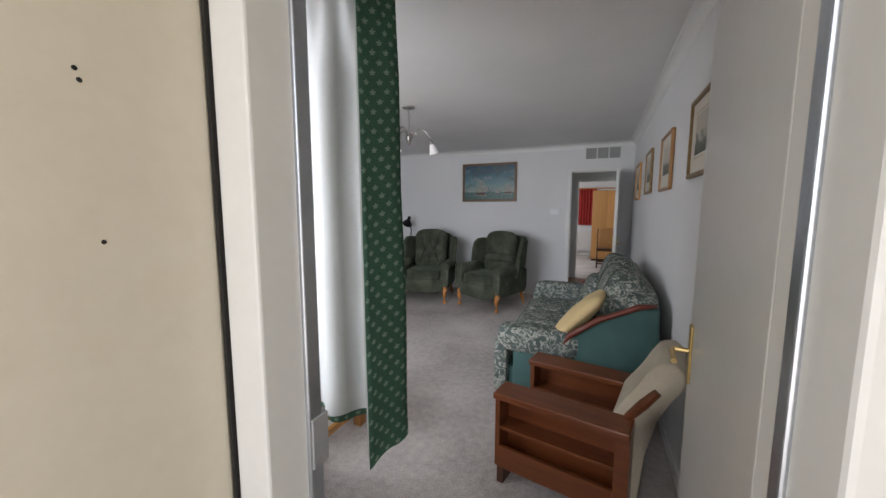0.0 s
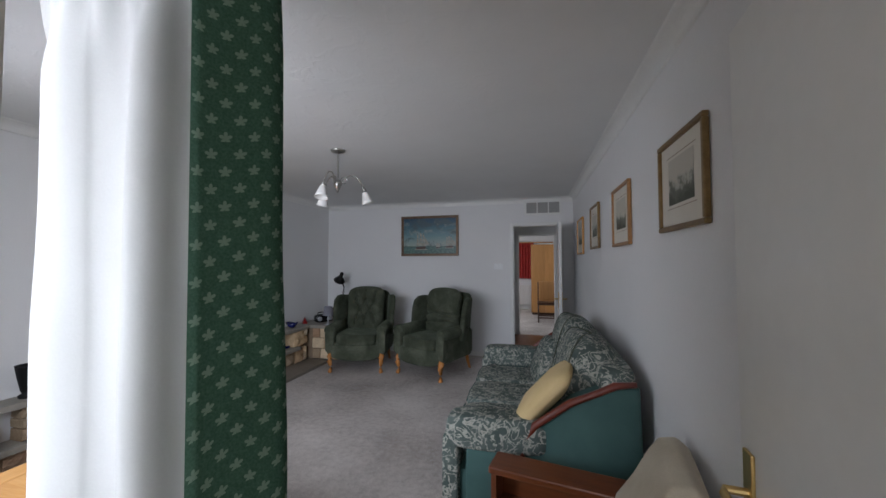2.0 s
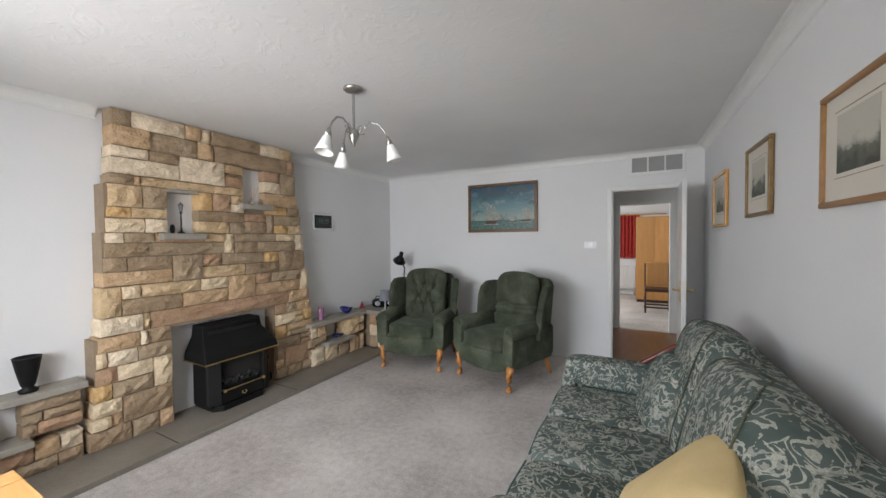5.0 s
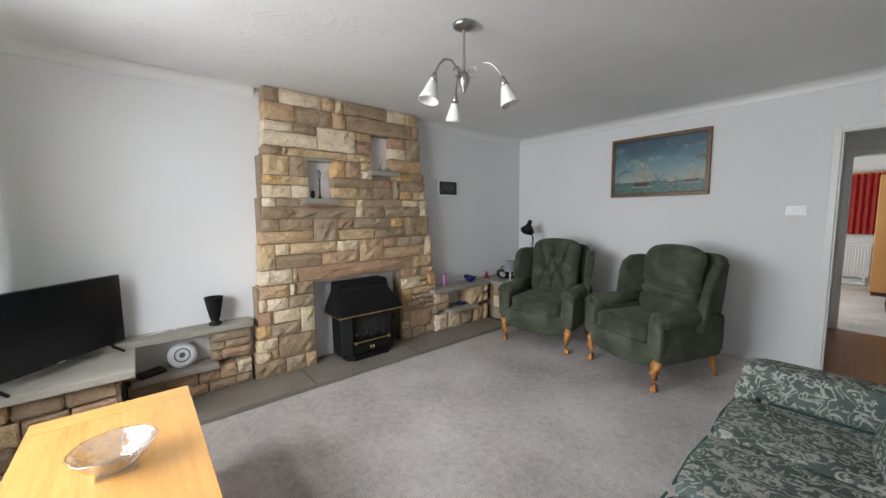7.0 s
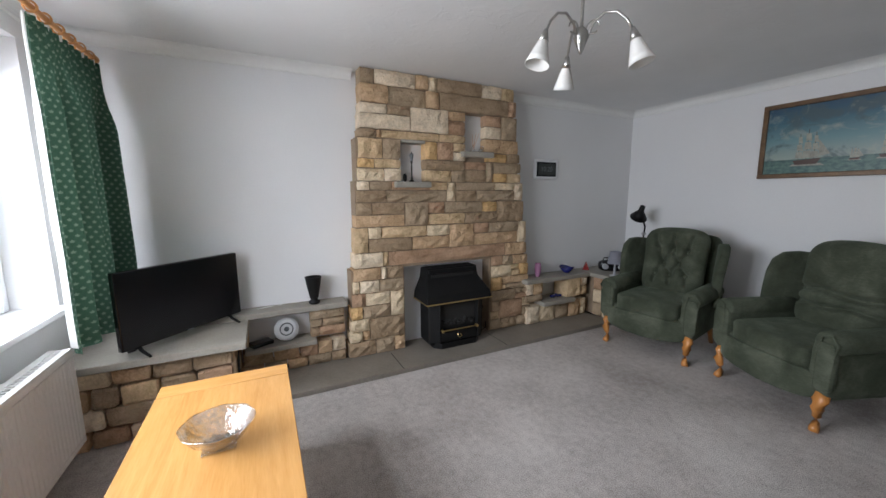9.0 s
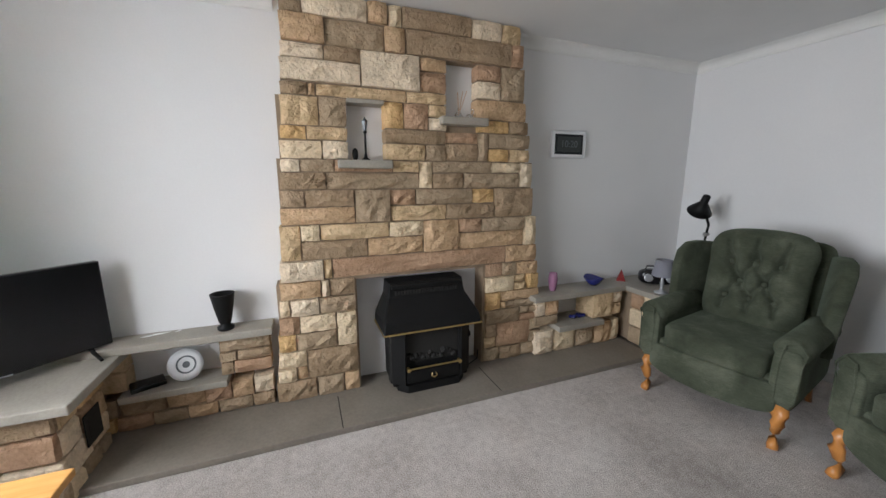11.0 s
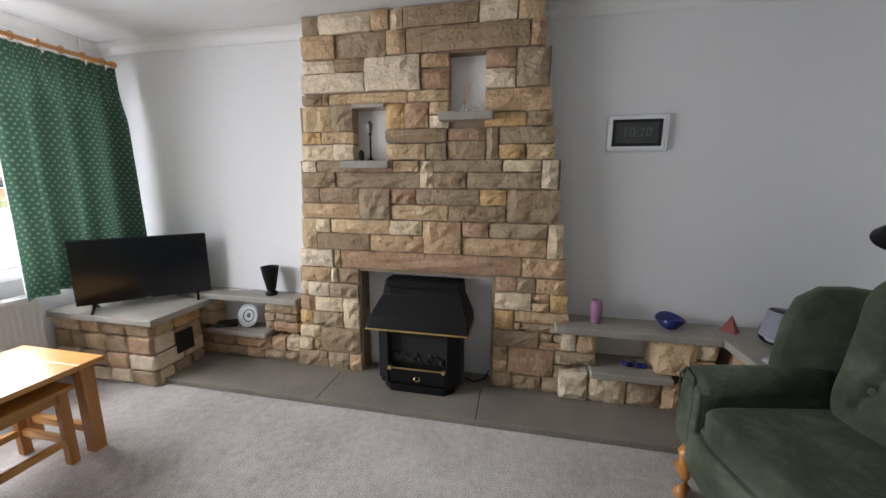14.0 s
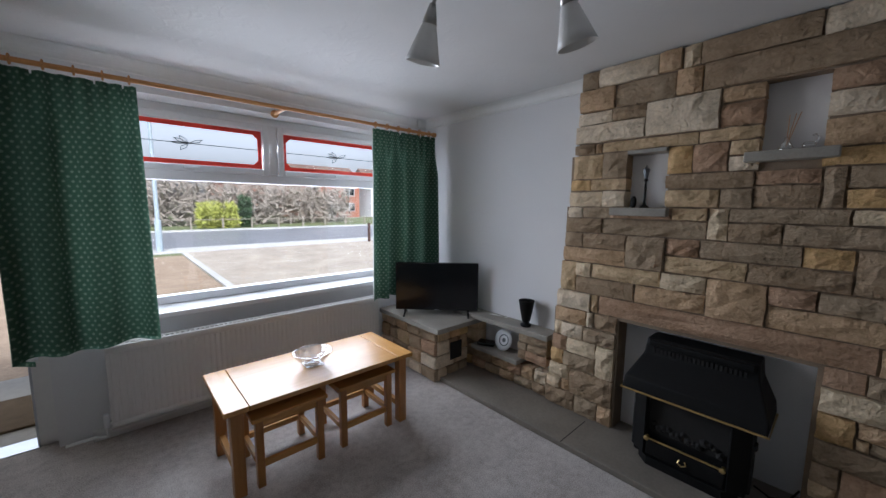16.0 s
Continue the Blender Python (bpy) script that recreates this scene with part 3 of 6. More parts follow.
structure("door_mat", box(0.5, 0.75, -0.02, 1.2, 1.35, 0.0, 0.005), MAT_, "brown bristle doormat in the porch", "doormat")


def lever(parent, x, y, z, sx, mat, out):
    h = part("door_handle", boxes((x, y - 0.022, z - 0.11, x + 0.008 * sx, y + 0.022, z + 0.09), bev=0.003), mat, parent, "brass lever handle on a long plate")
    part("lever", tube([(x, y, z), (x + 0.05 * sx, y, z), (x + 0.058 * sx, y + out * 0.02, z), (x + 0.056 * sx, y + out * 0.11, z - 0.004)], 0.009), mat, h)


door_1 = thing("door", "white painted flush outer door standing open, brass handle", "door", pose(DX1 + 0.012, YO + 0.17, 0, 0, 0, -5.6), kind="structure")
part("leaf", box(0, 0, 0.012, 0.042, 0.825, 2.03, 0.003), DOORPAINT, door_1)
lever(door_1, 0.0, 0.775, 0.97, -1, BRASS, -1)
part("latch_plate", box(0.01, 0.825, 0.88, 0.032, 0.828, 1.04, 0.001), BRASS, door_1)

# ---- doorway to the hall, hall and bedroom ----
frame_2 = thing("door_frame", "white timber frame of the hall doorway", "door frame", pose(NX0, YN, 0), kind="structure")
nw = NX1 - NX0
part("jamb", boxes((-0.03, 0.001, 0, 0, 0.1, NH)), WHITE, frame_2)
part("jamb", boxes((nw, 0.001, 0, nw + 0.03, 0.1, NH)), WHITE, frame_2)
part("lintel", boxes((-0.03, 0.001, NH, nw + 0.03, 0.1, NH + 0.03)), WHITE, frame_2)
part("architrave", boxes((-0.06, -0.016, 0, -0.012, 0.0, NH + 0.05), bev=0.004), WHITE, frame_2)
part("architrave", boxes((nw + 0.012, -0.016, 0, nw + 0.06, 0.0, NH + 0.05), bev=0.004), WHITE, frame_2)
part("architrave", boxes((-0.012, -0.016, NH + 0.012, nw + 0.012, 0.0, NH + 0.05), bev=0.004), WHITE, frame_2)
door_2 = thing("door", "white painted hall door open against the wall", "door", pose(NX1 - 0.03, YN - 0.02, 0, 0, 0, -2), kind="structure")
part("leaf", box(0, -0.66, 0.012, 0.04, 0, NH - 0.01, 0.003), DOORPAINT, door_2)
lever(door_2, 0.0, -0.60, 0.98, -1, BRASS, 1)
lever(door_2, 0.04, -0.60, 0.98, 1, BRASS, 1)

HB, BB = 9.15, 13.2
structure("floor_hall", box(-1.6, YN + 0.0, -0.12, 2.6, HB, -0.004), PARQUET, "brown wooden hall floor", "floor")
structure("floor_bedroom", box(-1.2, HB, -0.12, 2.8, BB, -0.002), CARPET, "pale bedroom carpet", "floor")
structure("wall_hall_left", box(0.30, YN + 0.1, 0, 0.40, HB, H), WALL, "white hall wall", "wall")
structure("wall_hall_right", box(1.72, YN + 0.1, 0, 1.82, HB, H), WALL, "white hall wall", "wall")
BX0, BX1 = 0.61, 1.30
structure("wall_hall_end", boxes((-1.2, HB, 0, BX0, HB + 0.1, H), (BX1, HB, 0, 2.8, HB + 0.1, H), (BX0, HB, 2.0, BX1, HB + 0.1, H)), WALL, "white hall wall with the bedroom doorway", "wall")
frame_3 = thing("door_frame", "white timber frame of the bedroom doorway", "door frame", pose(BX0, HB, 0), kind="structure")
part("architrave", boxes((-0.06, -0.016, 0, 0.0, -0.001, 2.06), bev=0.004), WHITE, frame_3)
part("architrave", boxes((BX1 - BX0, -0.016, 0, BX1 - BX0 + 0.06, -0.001, 2.06), bev=0.004), WHITE, frame_3)
part("architrave", boxes((0, -0.016, 2.0, BX1 - BX0, -0.001, 2.06), bev=0.004), WHITE, frame_3)
structure("ceiling_hall", box(-1.3, YN + 0.1, H, 2.9, BB + 0.1, H + 0.1), CEIL, "white ceiling of hall and bedroom", "ceiling")
structure("wall_bedroom_east", box(2.8, HB, 0, 2.9, BB, H), WALL, "white bedroom wall", "wall")
structure("wall_bedroom_west", boxes((-1.3, HB, 0, -1.2, 10.2, H), (-1.3, 11.5, 0, -1.2, BB, H), (-1.3, 10.2, 0, -1.2, 11.5, 0.85), (-1.3, 10.2, 2.15, -1.2, 11.5, H)), WALL, "white bedroom wall with a window", "wall")
structure("wall_bedroom_north", box(-1.3, BB, 0, 2.9, BB + 0.1, H), WALL, "white bedroom end wall", "wall")
structure("trim_loft_hatch", boxes((0.75, 7.7, H - 0.012, 1.35, 8.3, H - 0.001), bev=0.003), DARK, "dark hatch frame in the hall ceiling", "hatch")

# ---- window ----
win = thing("window_1", "white plastic picture window with red leaded top lights", "window", pose(0, YO + 0.03, 0), kind="structure")
WM, WT = -1.06, 1.76
part("window_frame", boxes((WX0, 0, WZ0, WX0 + 0.06, 0.07, WZ1), (WX1 - 0.06, 0, WZ0, WX1, 0.07, WZ1), (WX0 + 0.06, 0, WZ0, WX1 - 0.06, 0.07, WZ0 + 0.06), (WX0 + 0.06, 0, WZ1 - 0.06, WX1 - 0.06, 0.07, WZ1),
                           (WX0 + 0.06, 0, WT - 0.035, WX1 - 0.06, 0.07, WT + 0.035), (WM - 0.035, 0, WT + 0.035, WM + 0.035, 0.07, WZ1 - 0.06), bev=0.006), PVC, win)
part("pane", box(WX0 + 0.06, 0.03, WZ0 + 0.06, WX1 - 0.06, 0.036, WT - 0.035), PANE, win).visible_shadow = False
for a, c in ((WX0 + 0.06, WM - 0.035), (WM + 0.035, WX1 - 0.06)):
    z0, z1 = WT + 0.035, WZ1 - 0.06
    sash = part("casement", boxes((a, 0.02, z0, a + 0.05, 0.095, z1), (c - 0.05, 0.02, z0, c, 0.095, z1), (a + 0.05, 0.02, z0, c - 0.05, 0.095, z0 + 0.05), (a + 0.05, 0.02, z1 - 0.05, c - 0.05, 0.095, z1), bev=0.008), PVC, win, "top-hung opening light")
    part("pane", box(a + 0.05, 0.045, z0 + 0.05, c - 0.05, 0.050, z1 - 0.05), PANE, sash).visible_shadow = False
    a2, c2, y0, y1 = a + 0.052, c - 0.052, z0 + 0.052, z1 - 0.052
    part("red_border", boxes((a2, 0.051, y0, c2, 0.053, y0 + 0.034), (a2, 0.051, y1 - 0.034, c2, 0.053, y1), (a2, 0.051, y0 + 0.034, a2 + 0.03, 0.053, y1 - 0.034), (c2 - 0.03, 0.051, y0 + 0.034, c2, 0.053, y1 - 0.034)), REDSTRIP, sash, "red leaded glass border")
    for cx_, sx_ in ((a2 + 0.03, 1), (c2 - 0.03, -1)):
        for cz_, sz_ in ((y0 + 0.034, 1), (y1 - 0.034, -1)):
            part("red_corner", prism([(cx_, cz_), (cx_ + sx_ * 0.035, cz_), (cx_, cz_ + sz_ * 0.035)], "y", 0.051, 0.053), REDSTRIP, sash, "red leaded glass corner")
    mx, mz = (a + c) / 2, (z0 + z1) / 2
    bm = tube([(a2 + 0.03, 0.054, mz), (c2 - 0.03, 0.054, mz)], 0.003, 6)
    for k in range(5):
        g = math.radians(-60 + 60 * k) if k < 3 else math.radians(35 + 110 * (k - 3))
        for s in (-1, 1):
            tube([(mx, 0.054, mz), (mx + 0.07 * math.cos(g + 0.25 * s), 0.054, mz + 0.035 * math.sin(g + 0.25 * s)), (mx + 0.11 * math.cos(g), 0.054, mz + 0.06 * math.sin(g))], 0.003, 6, bm)
    part("leading", bm, LEAD, sash, "grey lead lines with a bow motif")
    part("catch", boxes((mx - 0.05, 0.095, z0 + 0.015, mx + 0.05, 0.115, z0 + 0.035), bev=0.004), PVC, sash)
structure("window_sill", box(WX0 - 0.02, YO + 0.10, WZ0 - 0.035, WX1 + 0.02, YS + 0.06, WZ0 - 0.002, 0.006), PVC, "white window board above the radiator", "sill")

# ---- curtain pole and curtains ----
PZ, PY = 2.27, 2.15
pole = thing("curtain_pole", "pine curtain pole with turned ends and rings", "curtain pole", pose(0, PY, PZ))
part("pole", tube([(-2.47, 0, 0), (0.58, 0, 0)], 0.014), RAILWOOD, pole)
for x in (-2.495, 0.605):
    part("finial", lathe([(0.012, -0.03), (0.022, -0.02), (0.024, 0.0), (0.018, 0.02), (0.006, 0.03)], 14, pose(x, 0, 0, 0, 90, 0)), RAILWOOD, pole)
for x in (-2.40, -1.02, 0.52):
    br = part("bracket", lathe([(0.03, -0.248), (0.03, -0.232), (0.014, -0.226), (0.014, 0.0)], 12, pose(x, 0, 0, 90, 0, 0) @ pose(0, 0, 0, 180, 0, 0) @ Matrix.Identity(4)), RAILWOOD, pole)
    br.matrix_basis = Matrix.Identity(4)


def ring(x):
    bm = bmesh.new()
    n, k = 18, 6
    vs = [[bm.verts.new((x + 0.005 * math.cos(2 * math.pi * j / k), (0.023 + 0.005 * math.sin(2 * math.pi * j / k)) * math.cos(2 * math.pi * i / n), (0.023 + 0.005 * math.sin(2 * math.pi * j / k)) * math.sin(2 * math.pi * i / n))) for j in range(k)] for i in range(n)]
    for i in range(n):
        for j in range(k):
            bm.faces.new((vs[i][j], vs[(i + 1) % n][j], vs[(i + 1) % n][(j + 1) % k], vs[i][(j + 1) % k]))
    part("ring", bm, RAILWOOD, pole)


for k in range(6):
    ring(-2.43 + 0.125 * k)
    ring(-0.13 + 0.115 * k)


def curtain(name, plan, ztop, zbot, folds, depth, label, flare=0.0, dip=0.0):
    """A gathered hanging cloth with a white lining; plan is its line on the floor, with the room on the left of it."""
    ob = thing(name, label, "curtain", pose(0, 0, 0))
    pts = [Vector(p) for p in plan]
    run = [0.0]
    for p, q in zip(pts, pts[1:]):
        run.append(run[-1] + (q - p).length)

    def at(s):
        d = s * run[-1]
        k = max(i for i in range(len(pts) - 1) if run[i] <= d + 1e-9)
        return pts[k].lerp(pts[k + 1], (d - run[k]) / (run[k + 1] - run[k]))
    n, rows = 220, 40
    mid = (pts[0] + pts[-1]) / 2
    for layer, mat in (("cloth", CURTAIN), ("lining", LINING)):
        bm = bmesh.new()
        uvl = bm.loops.layers.uv.new("UVMap")
        grid, lens = [], []
        for j in range(rows + 1):
            v = (j / rows) ** 1.25
            soft = min(1.0, max(0.0, (v - 0.04) / 0.22))
            soft = soft * soft * (3 - 2 * soft)
            line, lr, total, last = [], [], 0.0, None
            for i in range(n + 1):
                s = i / n
                p, q = at(max(0.0, s - 0.02)), at(min(1.0, s + 0.02))
                d = (q - p).normalized()
                nrm = Vector((-d.y, d.x))
                u = s + 0.035 * math.sin(5.3 * s + 1.1 + 0.7 * v) + 0.012 * math.sin(13 * s + 2 * v)
                big = math.sin(2 * math.pi * folds * u)
                big = math.copysign(abs(big) ** 0.8, big) * (0.7 + 0.3 * math.sin(9 * s + 2))
                fine = math.sin(2 * math.pi * folds * 2.5 * s + 0.8 * math.sin(7 * s))
                off = depth * (0.35 + 0.65 * soft + 0.25 * v) * soft * big * (1.0 - 0.6 * min(1.0, max(0.0, (s - 0.5) / 0.2)) if flare == 0.05 else 1.0) + 0.011 * (1 - soft) * fine + 0.006 * noise.noise(Vector((s * 9, v * 5, depth * 90)))
                c = at(s)
                c = c + Vector(((c.x - mid.x) * flare * v, 0)) + nrm * (off - (0.013 if layer == "lining" else 0.0))
                z = ztop + (zbot - ztop) * v + 0.008 * math.sin(11 * s) * v - dip * v * max(0.0, s - 0.75) * 4
                if layer == "lining":
                    z += 0.03 * v
                if last is not None:
                    total += (c - last).length
                last = c
                line.append(bm.verts.new((c.x, c.y, z)))
                lr.append(total)
            grid.append(line)
            lens.append(lr)
        for j in range(rows):
            for i in range(n):
                f = bm.faces.new((grid[j][i], grid[j][i + 1], grid[j + 1][i + 1], grid[j + 1][i]))
                for lp, (jj, ii) in zip(f.loops, ((j, i), (j, i + 1), (j + 1, i + 1), (j + 1, i))):
                    lp[uvl].uv = (lens[rows * 2 // 3][ii], (ztop - zbot) * (1 - (jj / rows) ** 1.25))
        part(layer, bm, mat, ob, "white lining" if layer == "lining" else "", True)
    for k in range(6):
        c = at((k + 0.5) / 6)
        part("hook", box(c.x - 0.004, c.y - 0.006, ztop - 0.02, c.x + 0.004, c.y + 0.006, ztop + 0.012, 0.002), PVC, ob)
    return ob


curtain("curtain", [(-2.50, 2.165), (-2.30, 2.15), (-1.78, 2.14)], PZ - 0.03, 0.66, 4, 0.055, "green leaf-sprig curtain drawn back beside the television", 0.06)
curtain("curtain", [(-0.16, 2.13), (0.20, 2.13), (0.37, 2.14), (0.425, 2.145), (0.42, 2.10), (0.37, 2.02)], PZ - 0.03, 0.69, 4, 0.05, "green leaf-sprig curtain with white lining beside the outer door", 0.05, 0.07)

# ---- radiator ----
rad = thing("radiator", "long white panel radiator under the window", "radiator", pose(0, YS + 0.055, 0.02) @ Matrix.Diagonal((0.957, 1, 1, 1)))
edge = []
for k in range(58):
    x = -1.905 + k * 0.0345
    edge += [(x, 0.134), (x + 0.004, 0.1375), (x + 0.019, 0.1375), (x + 0.023, 0.134)]
part("panel", prism([(-1.93, 0.11), (-1.93, 0.134)] + edge + [(0.10, 0.134), (0.10, 0.11)], "z", 0.165, 0.605), RADIATOR, rad, "finely ribbed front panel")
part("rim", box(-1.93, 0.108, 0.13, 0.10, 0.1365, 0.1648, 0.006), RADIATOR, rad)
part("rim", box(-1.93, 0.108, 0.6052, 0.10, 0.1365, 0.64, 0.006), RADIATOR, rad)
part("back_panel", box(-1.93, 0.045, 0.13, 0.10, 0.065, 0.64, 0.006), RADIATOR, rad)
bm = box(-1.93, 0.045, 0.64, 0.10, 0.075, 0.648)
add_box(bm, -1.93, 0.105, 0.64, 0.10, 0.135, 0.648)
for k in range(66):
    add_box(bm, -1.92 + k * 0.0305, 0.075, 0.642, -1.908 + k * 0.0305, 0.105, 0.647)
part("top_grille", bm, RADIATOR, rad)
part("side_plate", box(0.098, 0.045, 0.13, 0.104, 0.135, 0.645, 0.002), RADIATOR, rad)
part("side_plate", box(-1.934, 0.045, 0.13, -1.928, 0.135, 0.645, 0.002), RADIATOR, rad)
part("valve", boxes((0.115, 0.07, 0.12, 0.145, 0.11, 0.21), bev=0.008), PVC, rad, "white thermostatic valve")
part("pipe", tube([(0.10, 0.09, 0.15), (0.13, 0.09, 0.15), (0.13, 0.09, 0.06), (0.19, 0.05, 0.055), (0.33, 0.05, 0.055)], 0.009), WHITE, rad, "white painted pipe")
part("pipe", tube([(0.13, 0.06, 0.075), (-1.9, 0.06, 0.075), (-1.9, 0.09, 0.15)], 0.009), WHITE, rad, "white painted pipe")
part("bracket", boxes((-1.7, -0.055, 0.2, -1.66, 0.05, 0.6)), RADIATOR, rad)
part("bracket", boxes((-0.16, -0.055, 0.2, -0.12, 0.05, 0.6)), RADIATOR, rad)
sock = thing("wall_pipe", "white boxed pipe rising in the window corner", "pipe", pose(-2.44, YS + 0.06, 2.24))
part("pipe", tube([(0, 0, 0), (0, 0, H - 2.24)], 0.012), WHITE, sock)

# ---- stone chimney breast ----
CX = -2.415
chim = thing("wall_chimney", "tapering rock-faced sandstone chimney breast with two niches", "chimney breast", pose(CX, 0, 0), kind="structure")


def left_edge(z):
    return 3.575 + 0.195 * min(1.0, max(0.0, z / 2.3)) ** 0.8


def right_edge(z):
    return 5.585 - 0.10 * min(1.0, z / 0.9) - 0.21 * max(0.0, (z - 0.9) / 1.55)


N1, N2, OP = (4.105, 4.325, 1.553, 1.878), (4.74, 4.955, 1.835, 2.165), (4.10, 5.05, 0.04, 0.818)
lo, hi = 3.62, 5.53
part("core", boxes((XW - CX + 0.002, 3.64, 0.04, -0.032, 4.115, 0.80), (XW - CX + 0.002, 5.035, 0.04, -0.032, 5.46, 0.80), (XW - CX + 0.002, 3.70, 0.80, -0.032, 5.42, 1.553),
                   (XW - CX + 0.002, 3.72, 1.553, -0.032, N1[0] - 0.01, 1.90), (XW - CX + 0.002, N1[1] + 0.01, 1.553, -0.032, 5.36, 1.835), (XW - CX + 0.002, N1[1] + 0.01, 1.835, -0.032, N2[0] - 0.01, 1.90),
                   (XW - CX + 0.002, N2[1] + 0.01, 1.835, -0.032, 5.33, 2.18), (XW - CX + 0.002, 3.77, 1.90, -0.032, N2[0] - 0.01, 2.18), (XW - CX + 0.002, 3.78, 2.18, -0.032, 5.27, H - 0.006)), MORTAR, chim, "brown mortar between the stones")
for a, c, z0, z1, d in ((N1[0], N1[1], N1[2], N1[3], 0.075), (N2[0], N2[1], N2[2], N2[3], 0.075), (OP[0] - 0.012, OP[1], 0.05, OP[3] + 0.01, 0.02)):
    part("niche_back", box(XW - CX + 0.003, a - 0.008, z0 - 0.02, XW - CX + d, c + 0.02, z1 + 0.02), WALL, chim, "white painted recess back")


def rock(parent, a, c, z0, z1, depth=0.16, face=0.0, along="y"):
    """One rock-faced block from a to c along the wall, its rough front facing the room."""
    g = 0.005
    a, c, z0, z1 = a + g, c - g, z0 + g, z1 - g
    if c - a < 0.008 or z1 - z0 < 0.008:
        return
    nx, nz = max(2, min(6, int((c - a) / 0.05) + 1)), max(2, min(4, int((z1 - z0) / 0.045) + 1))
    bm = bmesh.new()
    proud = face + random.uniform(-0.008, 0.014)

    def at(u, w, d):
        return {"y": (d, u, w), "x": (u, d, w), "-y": (-d, u, w)}[along]
    sgn = 1
    front = []
    for j in range(nz + 1):
        row = []
        for i in range(nx + 1):
            edge = i in (0, nx) or j in (0, nz)
            corner = i in (0, nx) and j in (0, nz)
            u, w = a + (c - a) * i / nx, z0 + (z1 - z0) * j / nz
            d = proud - (0.012 if edge else 0.0) - (0.006 if corner else 0) + (0 if edge else random.uniform(-0.008, 0.013))
            if not edge:
                u += random.uniform(-0.3, 0.3) * (c - a) / nx
                w += random.uniform(-0.3, 0.3) * (z1 - z0) / nz
            else:
                u += random.uniform(-0.003, 0.003)
                w += random.uniform(-0.003, 0.003)
            row.append(bm.verts.new(at(u, w, d * sgn)))
        front.append(row)
    for j in range(nz):
        for i in range(nx):
            bm.faces.new((front[j][i], front[j][i + 1], front[j + 1][i + 1], front[j + 1][i]))
    rim = [front[0][i] for i in range(nx + 1)] + [front[j][nx] for j in range(1, nz + 1)] + [front[nz][i] for i in range(nx - 1, -1, -1)] + [front[j][0] for j in range(nz - 1, 0, -1)]
    back = []
    for v in rim:
        co = v.co.copy()
        if along == "x":
            co.y = -depth
        else:
            co.x = -depth if along == "y" else depth
        back.append(bm.verts.new(co))
    k = len(rim)
    for i in range(k):
        bm.faces.new((rim[i], rim[(i + 1) % k], back[(i + 1) % k], back[i]))
    bm.faces.new(back[::-1])
    part("stone", bm, STONE, parent)


def courses(parent, spec, z0, z1, y0=None, y1=None, depth=0.16, face=0.0, along="y"):
    """Lays one band of stones. Columns are split by blanks; a column is a width, or width(row;row) with rows from the top as height:width,width; '#' marks an opening."""
    cols = spec.split()
    w = [float(k.split("(")[0].strip("#")) for k in cols]
    zm = (z0 + z1) / 2
    a0, a1 = (left_edge(zm) if y0 is None else y0), (right_edge(zm) if y1 is None else y1)
    total, p = sum(w), a0
    for k, col in enumerate(cols):
        q = p + (a1 - a0) * w[k] / total
        if "#" not in col:
            if "(" in col:
                rows = col[col.index("(") + 1:-1].split(";")
                hs = [float(r.split(":")[0]) for r in rows]
                zt = z1
                for r, hh in zip(rows, hs):
                    zb = zt - (z1 - z0) * hh / sum(hs)
                    ws = [float(s) for s in r.split(":")[1].split(",")]
                    u = p
                    for s in ws:
                        u2 = u + (q - p) * s / sum(ws)
                        e0 = left_edge((zt + zb) / 2) - p if k == 0 and y0 is None and u == p else 0
                        rock(parent, u + e0, u2, zb, zt, depth, face, along)
                        u = u2
                    zt = zb
            else:
                rock(parent, p, q, z0, z1, depth, face, along)
        p = q


random.seed(11)
# the two piers
L0, L1, R0 = None, 4.105, 5.05
for spec, za, zb in (("135 95 55", 0.04, 0.175), ("100(55:95;45:60,38) 182", 0.175, 0.37), ("205(1:75,130;1:60,150) 77", 0.37, 0.60), ("38 100 135", 0.60, 0.71), ("150 32 98", 0.71, 0.82)):
    courses(chim, spec, za, zb, None, L1)
for spec, za, zb in (("65 90 95", 0.04, 0.15), ("48(55:48;45:40) 140 52(1:50;1:55)", 0.15, 0.345), ("140 90(1:40,50;1:85)", 0.345, 0.46), ("62 165(60:165;40:22,140)", 0.46, 0.60), ("0.1# 0.1#", 0.6, 0.61), ("118 55(1:50;1:55) 55", 0.60, 0.72), ("70 60 95", 0.72, 0.82)):
    courses(chim, spec, za, zb, R0, None)
# the breast over the lintel
for spec, za, zb in (
        ("140 28 690 150", 0.82, 0.948),
        ("65 420(1:60,230,125;1.15:215,205) 140 290(1:95,190;1.2:290) 55", 0.948, 1.166),
        ("250(1:75,155;1:245) 130 440(1:100,240,100;1:215,205) 190", 1.166, 1.374),
        ("490(4:65,110,205,100;5.5:145,335) 55 390(4:255,135;5.5:120,250) 60", 1.374, 1.553)):
    courses(chim, spec, za, zb)
courses(chim, "212(6:80,128;8:128,85)", 1.553, 1.74, None, N1[0])
courses(chim, "212(1:118,90)", 1.74, 1.905, None, N1[0])
courses(chim, "235(1:220;1.2:155,80) 140(0.8:140;1.2:140) 45 195(1.1:195;1:95,100)", 1.553, 1.745, N1[1], None)
courses(chim, "95 120 95(1:95;1:95)", 1.745, 1.905, N1[1], N2[0])
courses(chim, "120 75", 1.745, 1.83, N2[1], None)
courses(chim, "215", 1.83, 1.965, N2[1], None)
courses(chim, "90 28 330 165", 1.905, 1.975, None, N2[0])
